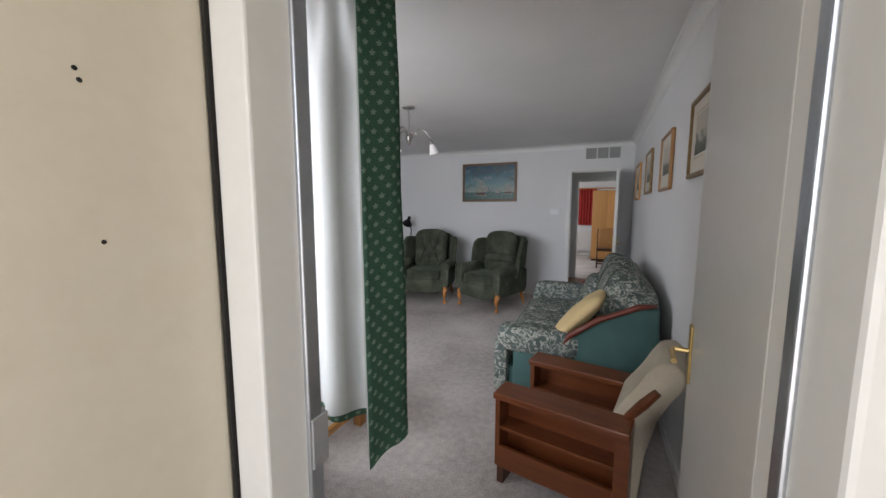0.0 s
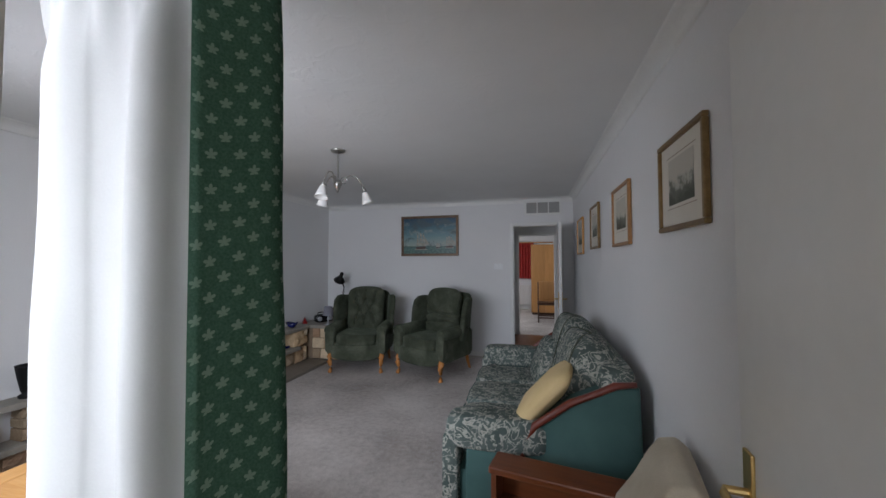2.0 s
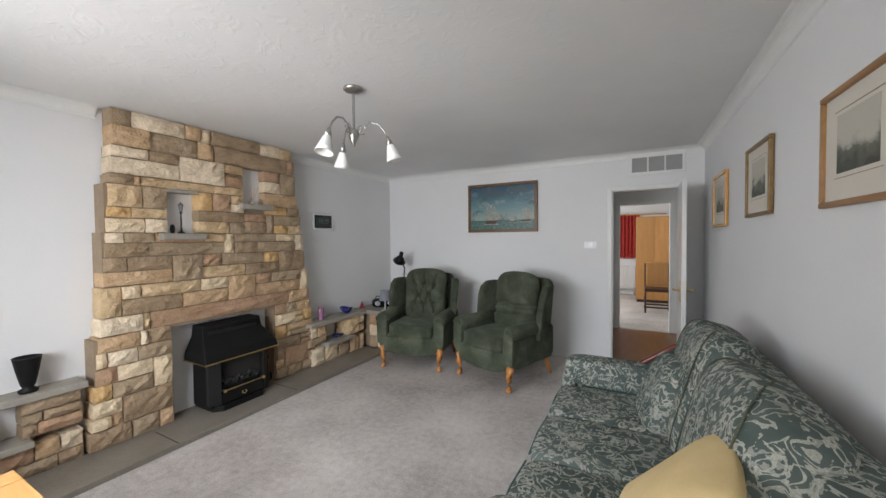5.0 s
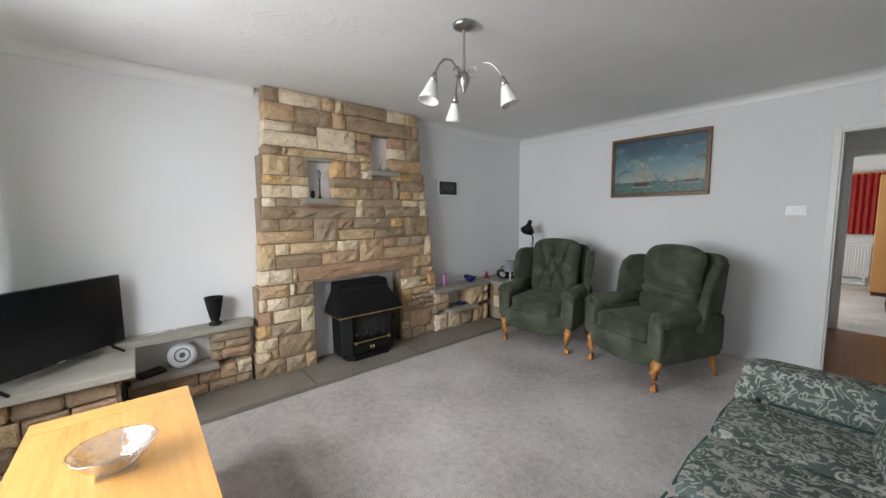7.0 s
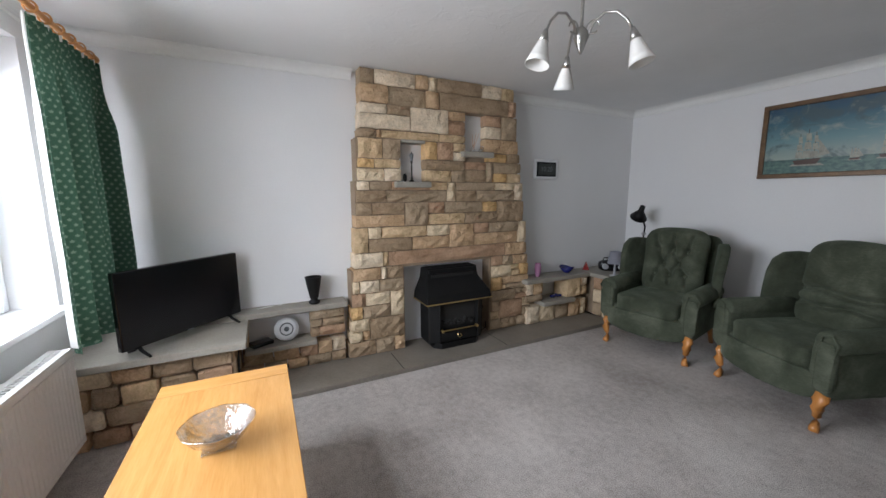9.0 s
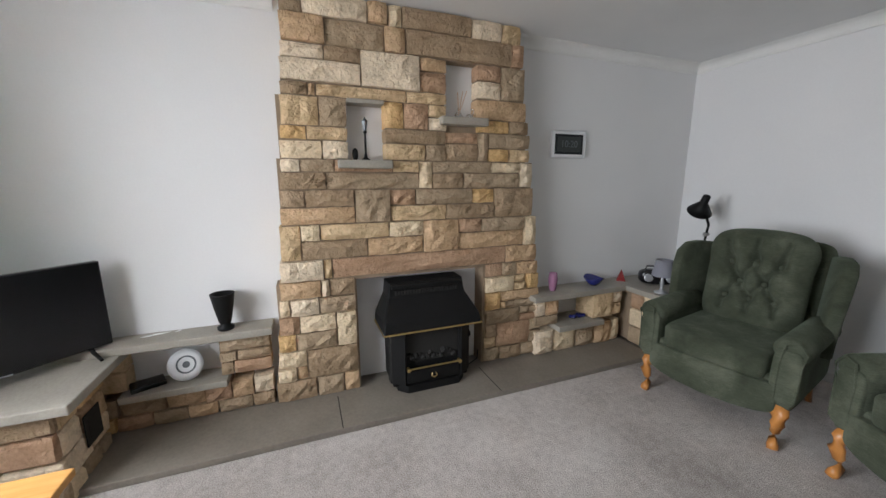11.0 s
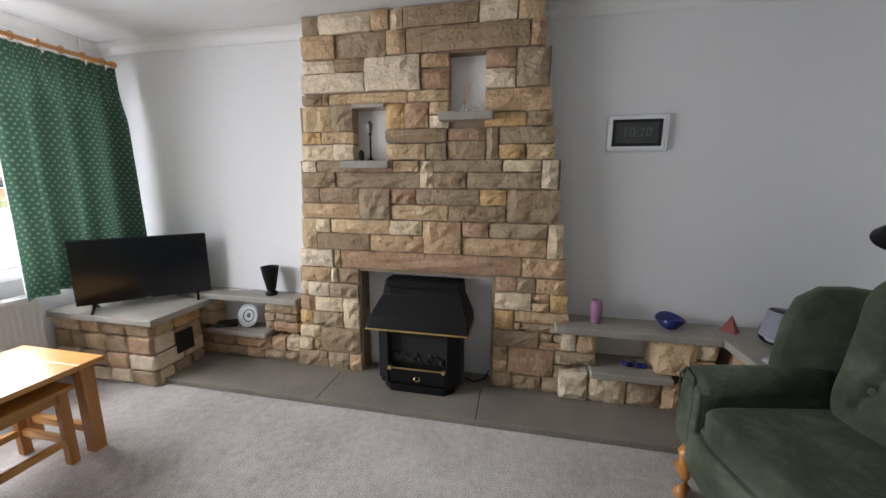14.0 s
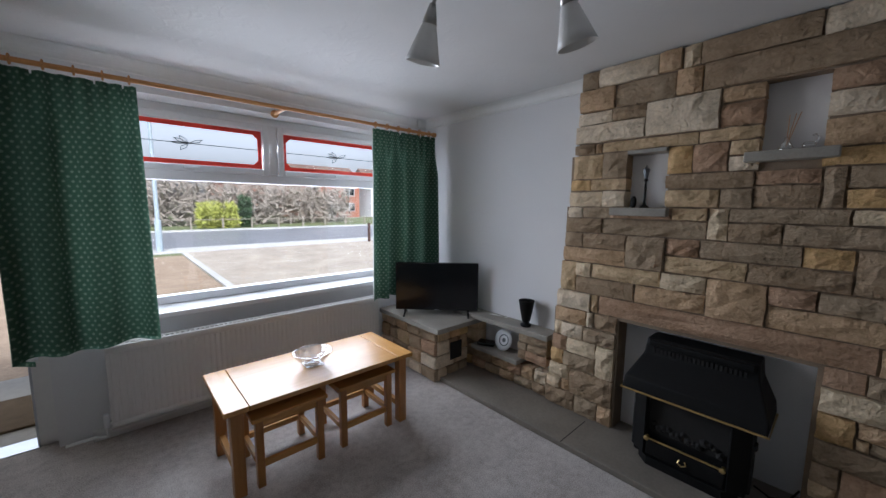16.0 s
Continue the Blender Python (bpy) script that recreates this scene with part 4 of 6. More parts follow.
courses(chim, "268(6:140,120;9:270) 222 110(6:108;9:108)", 1.975, 2.18, None, N2[0])
courses(chim, "100(1:95;1.1:100) 105", 1.965, 2.18, N2[1], None)
courses(chim, "145 210 80 455 58", 2.18, 2.325)
courses(chim, "75 225 75 55 290 140 95", 2.325, H - 0.004)
part("lintel_slab", box(-0.15, N1[0] - 0.0, N1[3] + 0.002, 0.004, N1[1] + 0.0, N1[3] + 0.026, 0.004), SLATE, chim)
for y0, y1, z, nm in ((4.035, 4.36, 1.500, "shelf"), (4.685, 5.015, 1.782, "shelf")):
    part(nm, box(XW - CX + 0.005, y0, z, 0.055, y1, z + 0.05, 0.006), SLATE, chim, "grey stone niche shelf")

# ---- hearth, low stone shelves ----
structure("hearth", box(XW + 0.002, 2.60, 0.0, -2.045, 6.40, 0.04, 0.006), HEARTH, "long grey-brown stone hearth slab before the chimney", "hearth")
for y in (3.95, 4.98):
    structure("trim_hearth_joint", box(-2.38, y, 0.0398, -2.046, y + 0.006, 0.0405), DARK, "dark joint between hearth slabs", "joint")
shl = thing("stone_shelf", "low sandstone shelf unit with a grey slab top beside the chimney", "shelf unit", pose(CX - 0.0, 0, 0.04), kind="structure")
part("slab", box(XW - CX + 0.003, 2.55, 0.47, 0.0, 3.60, 0.515, 0.006), SLATE, shl, "grey stone slab top")
part("slab", box(XW - CX + 0.003, 2.82, 0.195, 0.02, 3.34, 0.235, 0.006), SLATE, shl, "grey stone lower shelf")
part("back", box(XW - CX + 0.003, 2.6, 0.235, XW - CX + 0.008, 3.4, 0.47), WALL, shl)
courses(shl, "120 120 120 110 130 90", 0.0, 0.085, 2.60, 3.58, 0.16, -0.03)
courses(shl, "150 170 150 110 90 90", 0.085, 0.195, 2.60, 3.58, 0.16, -0.03)
courses(shl, "1(5:1;5:1)", 0.235, 0.47, 2.58, 2.85, 0.16, -0.04)
courses(shl, "1(4:3;3:1,2;4:1,3)", 0.235, 0.47, 3.30, 3.58, 0.16, -0.03)
shr = thing("stone_shelf", "low sandstone shelf unit with ornaments in the corner", "shelf unit", pose(CX, 0, 0.04), kind="structure")
part("slab", box(XW - CX + 0.003, 5.44, 0.455, 0.07, 6.36, 0.50, 0.006), SLATE, shr, "grey stone slab top")
part("slab", box(XW - CX + 0.003, 5.66, 0.195, 0.10, 6.12, 0.24, 0.006), SLATE, shr, "grey stone lower shelf")
part("back", box(XW - CX + 0.003, 5.6, 0.24, XW - CX + 0.008, 6.2, 0.455), WALL, shr)
courses(shr, "120 150 130 120 60", 0.0, 0.195, 5.48, 6.36, 0.16, 0.04)
courses(shr, "1(5:1,1.3;3:3)", 0.24, 0.455, 5.48, 5.70, 0.16, 0.04)
courses(shr, "2 1(1:1;1:1)", 0.24, 0.455, 6.03, 6.36, 0.16, 0.05)
shc = thing("stone_shelf", "sandstone corner block with a grey slab top", "shelf unit", pose(0, 0, 0.04), kind="structure")
part("slab", box(XW + 0.003, 6.362, 0.455, -1.85, YN - 0.003, 0.50, 0.006), SLATE, shc, "grey stone slab top")
part("core", box(XW + 0.003, 6.44, 0.0, -1.90, YN - 0.003, 0.455), MORTAR, shc)
fr = part("front", box(-2.34, 6.432, 0, -1.90, 6.44, 0.455), MORTAR, shc)
fr.matrix_basis = Matrix.Identity(4)


def front_stones(parent, spec, z0, z1, x0, x1, y, depth=0.08):
    """Stones whose faces look towards +y when depth is positive, else towards -y."""
    cols = spec.split()
    tot, p = sum(float(k) for k in cols), x0
    for k in cols:
        q = p + (x1 - x0) * float(k) / tot
        holder_y = y
        g = 0.005
        bm = box(p + g, min(holder_y, holder_y - depth), z0 + g, q - g, max(holder_y, holder_y - depth), z1 - g, 0.012, 1)
        for v in bm.verts:
            v.co += Vector((random.uniform(-0.005, 0.005), random.uniform(-0.006, 0.006), random.uniform(-0.004, 0.004)))
        part("stone", bm, STONE, parent)
        p = q


front_stones(shc, "100 130 90", 0.0, 0.15, -2.33, -1.90, 6.40, -0.08)
front_stones(shc, "150 170", 0.15, 0.31, -2.33, -1.90, 6.40, -0.08)
front_stones(shc, "90 140 90", 0.31, 0.455, -2.33, -1.90, 6.40, -0.08)
# television plinth in the window corner
tvb = thing("stone_plinth", "sandstone television plinth with a grey slab top in the window corner", "plinth", pose(0, 0, 0), kind="structure")
part("slab", box(XW + 0.003, YS + 0.06, 0.47, -1.94, 2.86, 0.515, 0.006), SLATE, tvb, "grey stone slab top")
part("core", box(XW + 0.003, YS + 0.08, 0.0, -2.05, 2.72, 0.47), MORTAR, tvb)
for k, (spec, za, zb) in enumerate((("60 80 70", 0.0, 0.11), ("90 110", 0.11, 0.23), ("70 60 90", 0.23, 0.36), ("110 80", 0.36, 0.47))):
    front_stones(tvb, spec, za, zb, -2.40, -2.01, 2.78, 0.07)
    cols, p = [float(c) for c in (spec + " 85 95").split()], 1.92
    for c in cols:
        q = p + (2.78 - 1.92) * c / sum(cols)
        g = 0.005
        bm = box(-2.06, p + g, za + g, -1.985, q - g, zb - g, 0.012, 1)
        for v in bm.verts:
            v.co += Vector((random.uniform(-0.006, 0.006), random.uniform(-0.004, 0.004), random.uniform(-0.004, 0.004)))
        part("stone", bm, STONE, tvb)
        p = q
part("air_brick", boxes((-2.30, 2.785, 0.17, -2.16, 2.79, 0.33), (-2.27, 2.79, 0.20, -2.19, 2.792, 0.30)), DARK, tvb, "dark vent block")

# ---- gas fire ----
fire = thing("gas_fire", "black gas fire with a sloping hood and brass trim", "gas fire", pose(-2.46, 4.575, 0.04))
part("body", box(-0.08, -0.27, 0.03, 0.17, 0.27, 0.44, 0.012), BLACK, fire)
part("plinth", prism([(-0.10, -0.24), (0.16, -0.24), (0.22, -0.18), (0.22, 0.18), (0.16, 0.24), (-0.10, 0.24)], "z", 0.0, 0.05), BLACK, fire)
bm = bmesh.new()
def hood_ring(front, half, z):
    return [bm.verts.new(p) for p in ((-0.08, -half, z), (front, -half, z), (front, half, z), (-0.08, half, z))]


lowv, mid, up1, up2, up3 = hood_ring(0.24, 0.325, 0.425), hood_ring(0.245, 0.335, 0.44), hood_ring(0.225, 0.328, 0.505), hood_ring(0.095, 0.272, 0.63), hood_ring(0.075, 0.262, 0.725)
for a, c in zip((lowv, mid, up1, up2), (mid, up1, up2, up3)):
    for i in range(4):
        bm.faces.new((a[i], a[(i + 1) % 4], c[(i + 1) % 4], c[i]))
bm.faces.new(lowv[::-1])
bm.faces.new(up3)
bmesh.ops.bevel(bm, geom=bm.edges[:], offset=0.008, segments=2, affect="EDGES", profile=0.5)
part("hood", bm, BLACK, fire, "sloping black hood")
for k in range(22):
    part("vent_slot", box(0.088, -0.225 + k * 0.0205, 0.642, 0.096, -0.213 + k * 0.0205, 0.672), DARK, fire)
part("canopy_lip", box(0.06, -0.25, 0.682, 0.104, 0.25, 0.718, 0.008), BLACK, fire)
part("hood_trim", tube([(-0.06, -0.338, 0.437), (0.247, -0.338, 0.437), (0.247, 0.338, 0.437), (-0.06, 0.338, 0.437)], 0.006, 8), BRASS, fire, "brass strip along the hood")
part("firebox", box(0.165, -0.19, 0.19, 0.174, 0.19, 0.42), DARK, fire, "dark glass front with coals behind")
for k in range(14):
    bm = bmesh.new()
    bmesh.ops.create_icosphere(bm, subdivisions=1, radius=random.uniform(0.018, 0.028), matrix=Matrix.Translation((0.170, -0.16 + k * 0.0245, random.uniform(0.21, 0.25))))
    part("coal", bm, DARK, fire)
for sg in (-1, 1):
    part("side_panel", prism([(0.10, sg * 0.285), (0.155, sg * 0.285), (0.22, sg * 0.20), (0.20, sg * 0.19), (0.10, sg * 0.19)], "z", 0.06, 0.44), BLACK, fire)
    part("groove", prism([(0.160, sg * 0.2835), (0.166, sg * 0.2755), (0.161, sg * 0.272), (0.155, sg * 0.28)], "z", 0.075, 0.43), DARK, fire)
part("drawer", box(0.17, -0.19, 0.06, 0.215, 0.19, 0.155, 0.008), BLACK, fire)
part("rail", tube([(0.232, -0.18, 0.175), (0.232, 0.18, 0.175)], 0.006, 8), BRASS, fire, "brass rail")
for y in (-0.18, 0.18):
    part("rail_post", lathe([(0.010, -0.02), (0.010, 0.0), (0.014, 0.004), (0.014, 0.014), (0.006, 0.018)], 10, pose(0.23, y, 0.175, 0, 90, 0)), BRASS, fire)
part("drop_pull", tube([(0.218, -0.012, 0.115), (0.226, -0.02, 0.10), (0.228, 0.0, 0.088), (0.226, 0.02, 0.10), (0.218, 0.012, 0.115)], 0.004, 6), BRASS, fire, "small brass drop handle")
part("control_knob", lathe([(0.025, 0), (0.025, 0.02), (0.018, 0.026)], 12, pose(0.14, 0.27, 0.32, -90, 0, 0)), BLACKGLOSS, fire)
cab = thing("gas_cable", "thin black cable beside the gas fire", "cable")
part("cable", tube([(-2.47, 4.86, 0.06), (-2.44, 4.93, 0.05), (-2.45, 5.0, 0.08), (-2.50, 5.03, 0.12)], 0.005, 6), BLACK, cab)

# ---- armchairs ----
def wing_chair(name, m, label, cushion):
    """A wing armchair facing its own -y, front legs near y = -0.36."""
    ch = thing(name, label, "armchair", m, "green wing armchairs")
    part("seat_base", puff(0, 0.02, 0.30, 0.76, 0.74, 0.20, 0.16), GREENCLOTH, ch, "", True)
    rail = puff(0, -0.345, 0.285, 0.66, 0.07, 0.17, 0.25, nu=48)
    for v in rail.verts:
        bow = 1 - (v.co.x / 0.33) ** 2
        v.co.y -= 0.03 * bow
        v.co.z -= 0.035 * bow if v.co.z < 0.27 else 0.0
    part("front_rail", rail, GREENCLOTH, ch, "", True)
    seat = part("seat_cushion", puff(0, -0.075, 0.43, 0.545, 0.62, 0.155, 0.24, nu=40, rough=0.03), GREENCLOTH, ch, "thick loose seat cushion", True)
    part("piping", tube([(-0.25, -0.36, 0.475), (-0.1, -0.372, 0.48), (0.1, -0.372, 0.48), (0.25, -0.36, 0.475)], 0.006, 6), GREENCLOTH, seat)
    for s in (-1, 1):
        arm = part("arm", puff(s * 0.335, 0.0, 0.40, 0.11, 0.74, 0.34, 0.2), GREENCLOTH, ch, "", True)
        part("arm_roll", lathe([(0.01, -0.345), (0.062, -0.345), (0.078, -0.32), (0.078, 0.22), (0.05, 0.26)], 20, pose(s * 0.35, -0.02, 0.565, -90, 0, 0) @ Matrix.Diagonal((1, 0.9, 1, 1))), GREENCLOTH, arm, "scrolled arm top", True)
        part("arm_front", puff(s * 0.345, -0.355, 0.42, 0.12, 0.05, 0.30, 0.4), GREENCLOTH, arm, "", True)
        bm = bmesh.new()
        shape = [(0.34, 0.40), (0.02, 0.44), (-0.005, 0.56), (0.0, 0.70), (0.015, 0.82), (0.05, 0.92), (0.12, 0.975), (0.22, 0.985), (0.36, 0.97)]
        sheets = []
        for o in (-0.034, -0.024, 0.024, 0.034):
            inset = 0.93 if abs(o) > 0.03 else 1.0
            sheets.append([bm.verts.new((o, 0.19 + (y - 0.19) * inset, 0.70 + (z - 0.70) * (inset + 0.035 if inset < 1 else 1.0))) for y, z in shape])
        for p, q in zip(sheets, sheets[1:]):
            for i in range(len(shape)):
                bm.faces.new((p[i], p[(i + 1) % len(shape)], q[(i + 1) % len(shape)], q[i]))
        for p in (sheets[0], sheets[-1]):
            bmesh.ops.poke(bm, faces=[bm.faces.new(p)])
        bmesh.ops.transform(bm, matrix=pose(s * 0.31, 0.34, 0, 0, 0, s * 17) @ Matrix.Translation((0, -0.34, 0)), verts=bm.verts)
        for v in bm.verts:
            v.co.x += s * 0.11 * max(0.0, v.co.z - 0.58) ** 1.3 * (1.4 - v.co.y * 2)
            v.co.y += 0.10 * (v.co.z - 0.42)
        part("wing", bm, GREENCLOTH, ch, "", True)
    bm = puff(0, 0.335, 0.66, 0.64, 0.13, 0.78, 0.25)
    bmesh.ops.transform(bm, matrix=Matrix.Translation((0, 0.33, 0.3)) @ pose(0, 0, 0, -9, 0, 0) @ Matrix.Translation((0, -0.33, -0.3)), verts=bm.verts)
    part("back", bm, GREENCLOTH, ch, "", True)
    bm = bmesh.new()
    for side in (-1, 1):
        nu, nv = 84, 96
        sheet = []
        for j in range(nv + 1):
            row = []
            for i in range(nu + 1):
                a, b_ = 2 * i / nu - 1, 2 * j / nv - 1
                full = max(0.0, (1 - abs(a) ** 5) * (1 - abs(b_) ** 5)) ** 0.55
                row.append(bm.verts.new((a * 0.27 * (1 - 0.12 * abs(b_) ** 7), side * 0.095 * full, b_ * 0.32 * (1 - 0.12 * abs(a) ** 7))))
            sheet.append(row)
        for j in range(nv):
            for i in range(nu):
                bm.faces.new((sheet[j][i], sheet[j][i + 1], sheet[j + 1][i + 1], sheet[j + 1][i]))
    bmesh.ops.remove_doubles(bm, verts=bm.verts, dist=0.0004)
    spots = [(x, z) for z, xs in ((0.12, (-0.13, 0.0, 0.13)), (0.0, (-0.065, 0.065)), (-0.11, (-0.13, 0.0, 0.13))) for x in xs]
    folds = [((x, z), (q, w)) for k, (x, z) in enumerate(spots) for q, w in spots[k + 1:] if abs(x - q) < 0.08 and 0 < abs(z - w) < 0.14]
    folds += [((x, z), (x * 1.15, z + 0.12)) for x, z in spots[:3]] + [((x, z), (x * 1.1, z - 0.09)) for x, z in spots[5:]]

    def gap(x, z, a, c):
        a, c, p = Vector(a), Vector(c), Vector((x, z))
        k = max(0.0, min(1.0, (p - a).dot(c - a) / (c - a).length_squared))
        return (p - a - (c - a) * k).length
    for v in bm.verts:
        if v.co.y < 0:
            if cushion == "buttoned":
                d = min((Vector((v.co.x - x, v.co.z - z))).length for x, z in spots)
                g = min(gap(v.co.x, v.co.z, a, c) for a, c in folds)
                v.co.y += 0.055 * math.exp(-(d / 0.032) ** 2) + 0.030 * math.exp(-(g / 0.014) ** 2)
            else:
                wave = 0.012 * math.sin(v.co.x * 14)
                v.co.y += 0.055 * math.exp(-((v.co.z + 0.03 + wave) / 0.024) ** 2) + 0.045 * math.exp(-((v.co.z + 0.13 - wave) / 0.018) ** 2)
            v.co.y += 0.006 * noise.noise(v.co * 9)
        if v.co.z > 0.1:
            v.co.x *= 1 + 0.10 * math.sin((v.co.z - 0.1) * 5)
            v.co.z += 0.03 * (1 - (v.co.x / 0.26) ** 2)
    bmesh.ops.transform(bm, matrix=pose(0, 0.215, 0.765, -10, 0, 0), verts=bm.verts)
    back = part("back_cushion", bm, GREENCLOTH, ch, "deep " + cushion + " back cushion", True)
    for x, z in spots:
        if cushion == "buttoned":
            part("button", lathe([(0.004, -0.008), (0.017, 0.0), (0.004, 0.008)], 10, pose(x, 0.165 + z * 0.176, 0.765 + z, 90, 0, 0)), GREENCLOTH, back)
    for s in (-1, 1):
        part("piping", tube([(s * 0.315, -0.378, 0.30), (s * 0.315, -0.378, 0.50), (s * 0.33, -0.375, 0.60), (s * 0.38, -0.373, 0.62), (s * 0.415, -0.373, 0.57), (s * 0.40, -0.375, 0.49), (s * 0.395, -0.375, 0.30)], 0.006, 6), GREENCLOTH, ch)
        pts = [(s * 0.335, -0.325, 0.245), (s * 0.345, -0.345, 0.20), (s * 0.348, -0.36, 0.155), (s * 0.340, -0.345, 0.10), (s * 0.335, -0.335, 0.055), (s * 0.342, -0.352, 0.022), (s * 0.346, -0.36, 0.0)]
        part("leg", tube(pts, [0.042, 0.040, 0.033, 0.023, 0.018, 0.026, 0.024], 12), LEGWOOD, ch, "honey-coloured cabriole leg", True)
        part("leg", tube([(s * 0.31, 0.32, 0.245), (s * 0.315, 0.35, 0.12), (s * 0.32, 0.40, 0.0)], [0.026, 0.022, 0.018], 10), LEGWOOD, ch, "honey-coloured back leg", True)
    return ch


def chair_at(ax, ay, bx, by):
    """The pose of a chair whose front feet stand at a and b."""
    g = math.degrees(math.atan2(by - ay, bx - ax))
    mx, my = (ax + bx) / 2, (ay + by) / 2
    return pose(mx, my, 0, 0, 0, g) @ Matrix.Translation((0, 0.36, 0))


wing_chair("armchair", chair_at(-1.78, 5.955, -1.08, 6.10), "olive-green wing armchair with a buttoned back and cabriole legs", "buttoned")
wing_chair("armchair", chair_at(-0.91, 6.165, -0.20, 5.90), "olive-green wing armchair with a tucked loose back cushion", "tucked")

# ---- sofa ----
sofa = thing("sofa", "grey-green scroll-patterned sofa with velvet sides and red wood trim", "sofa", pose(0.38, 3.62, 0))
SL, SD = 1.86, 1.05
part("base", puff(0.53, SL / 2, 0.19, 0.98, SL - 0.06, 0.24, 0.12), VELVET, sofa, "teal velvet base", True)
for k in range(3):
    w = (SL - 0.40) / 3
    c = part("seat_cushion", puff(0.36, 0.20 + w * (k + 0.5), 0.37, 0.74, w * 1.01, 0.16, 0.28, rough=0.025, seed=k), DAMASK, sofa, "loose patterned seat cushion", True)
    part("piping", tube([(0.0, 0.20 + w * k + 0.03, 0.425), (-0.008, 0.20 + w * (k + 0.5), 0.43), (0.0, 0.20 + w * (k + 1) - 0.03, 0.425)], 0.005, 6), VELVET, c)
for k in range(2):
    w = (SL - 0.34) / 2
    bm = puff(0, 0, 0, 0.30, w * 1.04, 0.66, 0.52, nu=36, nv=22, rough=0.05, seed=k)
    bmesh.ops.transform(bm, matrix=pose(0.79, 0.17 + w * (k + 0.5), 0.68, 0, 14, 0), verts=bm.verts)
    bc = part("back_cushion", bm, DAMASK, sofa, "plump patterned back cushion", True)
    tilt = pose(0.79, 0.17 + w * (k + 0.5), 0.68, 0, 14, 0)
    for sg in (-1, 1):
        loop = []
        for q in range(25):
            g = -math.pi / 2 + math.pi * q / 24
            c, d = max(0.0, math.cos(g)) ** 0.52, math.copysign(abs(math.sin(g)) ** 0.52, math.sin(g))
            loop.append(tilt @ Vector((-0.152 * 0.91 * c, sg * 0.73 * w * 0.525 * c, 0.333 * d)))
        part("piping", tube(loop, 0.004, 6), GREENCLOTH, bc)
bm = puff(0, 0, 0, 0.20, 0.46, 0.42, 0.5, rough=0.05, seed=7)
bmesh.ops.transform(bm, matrix=pose(0.62, SL - 0.50, 0.60, 0, 24, 8), verts=bm.verts)
part("lumbar_cushion", bm, DAMASK, sofa, "smaller patterned cushion resting in front", True)
bm = puff(0.93, SL / 2, 0.56, 0.20, SL - 0.04, 0.70, 0.2)
part("back", bm, DAMASK, sofa, "", True)
for s, y in ((0, 0.0), (1, SL - 0.16)):
    side = prism([(0.12, 0.08), (0.12, 0.48), (0.40, 0.50), (0.52, 0.60), (0.70, 0.74), (0.90, 0.83), (1.02, 0.84), (1.04, 0.10)], "y", y, y + 0.15)
    bmesh.ops.bevel(side, geom=side.edges[:], offset=0.018, segments=2, affect="EDGES", profile=0.5)
    sd = part("side", side, VELVET, sofa, "teal velvet sofa side", True)
    yy = y + (0.0 if s == 0 else 0.15)
    part("trim", tube([(0.43, yy, 0.40), (0.435, yy, 0.50), (0.50, yy, 0.60), (0.68, yy, 0.735), (0.80, yy, 0.79), (0.90, yy, 0.84), (1.0, yy, 0.855)], [0.014, 0.018, 0.020, 0.020, 0.018, 0.020, 0.014], 10), REDWOOD, sd, "curved red polished wood trim", True)
    bm = puff(0.29, y + 0.08, 0.52, 0.58, 0.20, 0.19, 0.4)
    part("arm_pad", bm, DAMASK, sofa, "patterned arm pad", True)
    part("arm_front", puff(0.03, y + 0.08, 0.30, 0.10, 0.17, 0.40, 0.3), DAMASK, sofa, "", True)
    part("arm_knob", lathe([(0.008, -0.02), (0.03, -0.014), (0.04, 0.0), (0.03, 0.014)], 14, pose(0.0, y + 0.08, 0.27, 0, 90, 0)), REDWOOD, sofa)
for x in (0.10, 0.95):
    for y in (0.1, SL - 0.1):
        part("foot", lathe([(0.022, 0), (0.03, 0.03), (0.026, 0.08)], 12, pose(x, y, 0)), DARKWOOD, sofa)
cush = thing("cushion", "pale yellow square scatter cushion leaning on the sofa", "cushion", pose(0.93, 3.85, 0.69, 0, 42, -8) @ Matrix.Diagonal((1.05, 0.98, 1.10, 1)))
bm = puff(0, 0, 0, 0.13, 0.42, 0.44, 0.42, nu=32, nv=20, rough=0.06)
for v in bm.verts:
    r = max(abs(v.co.y), abs(v.co.z)) / 0.22
    v.co.x *= max(0.15, 1.1 - 0.75 * r * r)
part("cover", bm, YELLOW, cush, "", True)
part("piping", tube([(0.0, 0.20 * math.copysign(abs(math.cos(g)) ** 0.5, math.cos(g)), 0.21 * math.copysign(abs(math.sin(g)) ** 0.5, math.sin(g))) for g in [k * math.pi / 16 for k in range(33)]], 0.006, 6), YELLOW, cush)

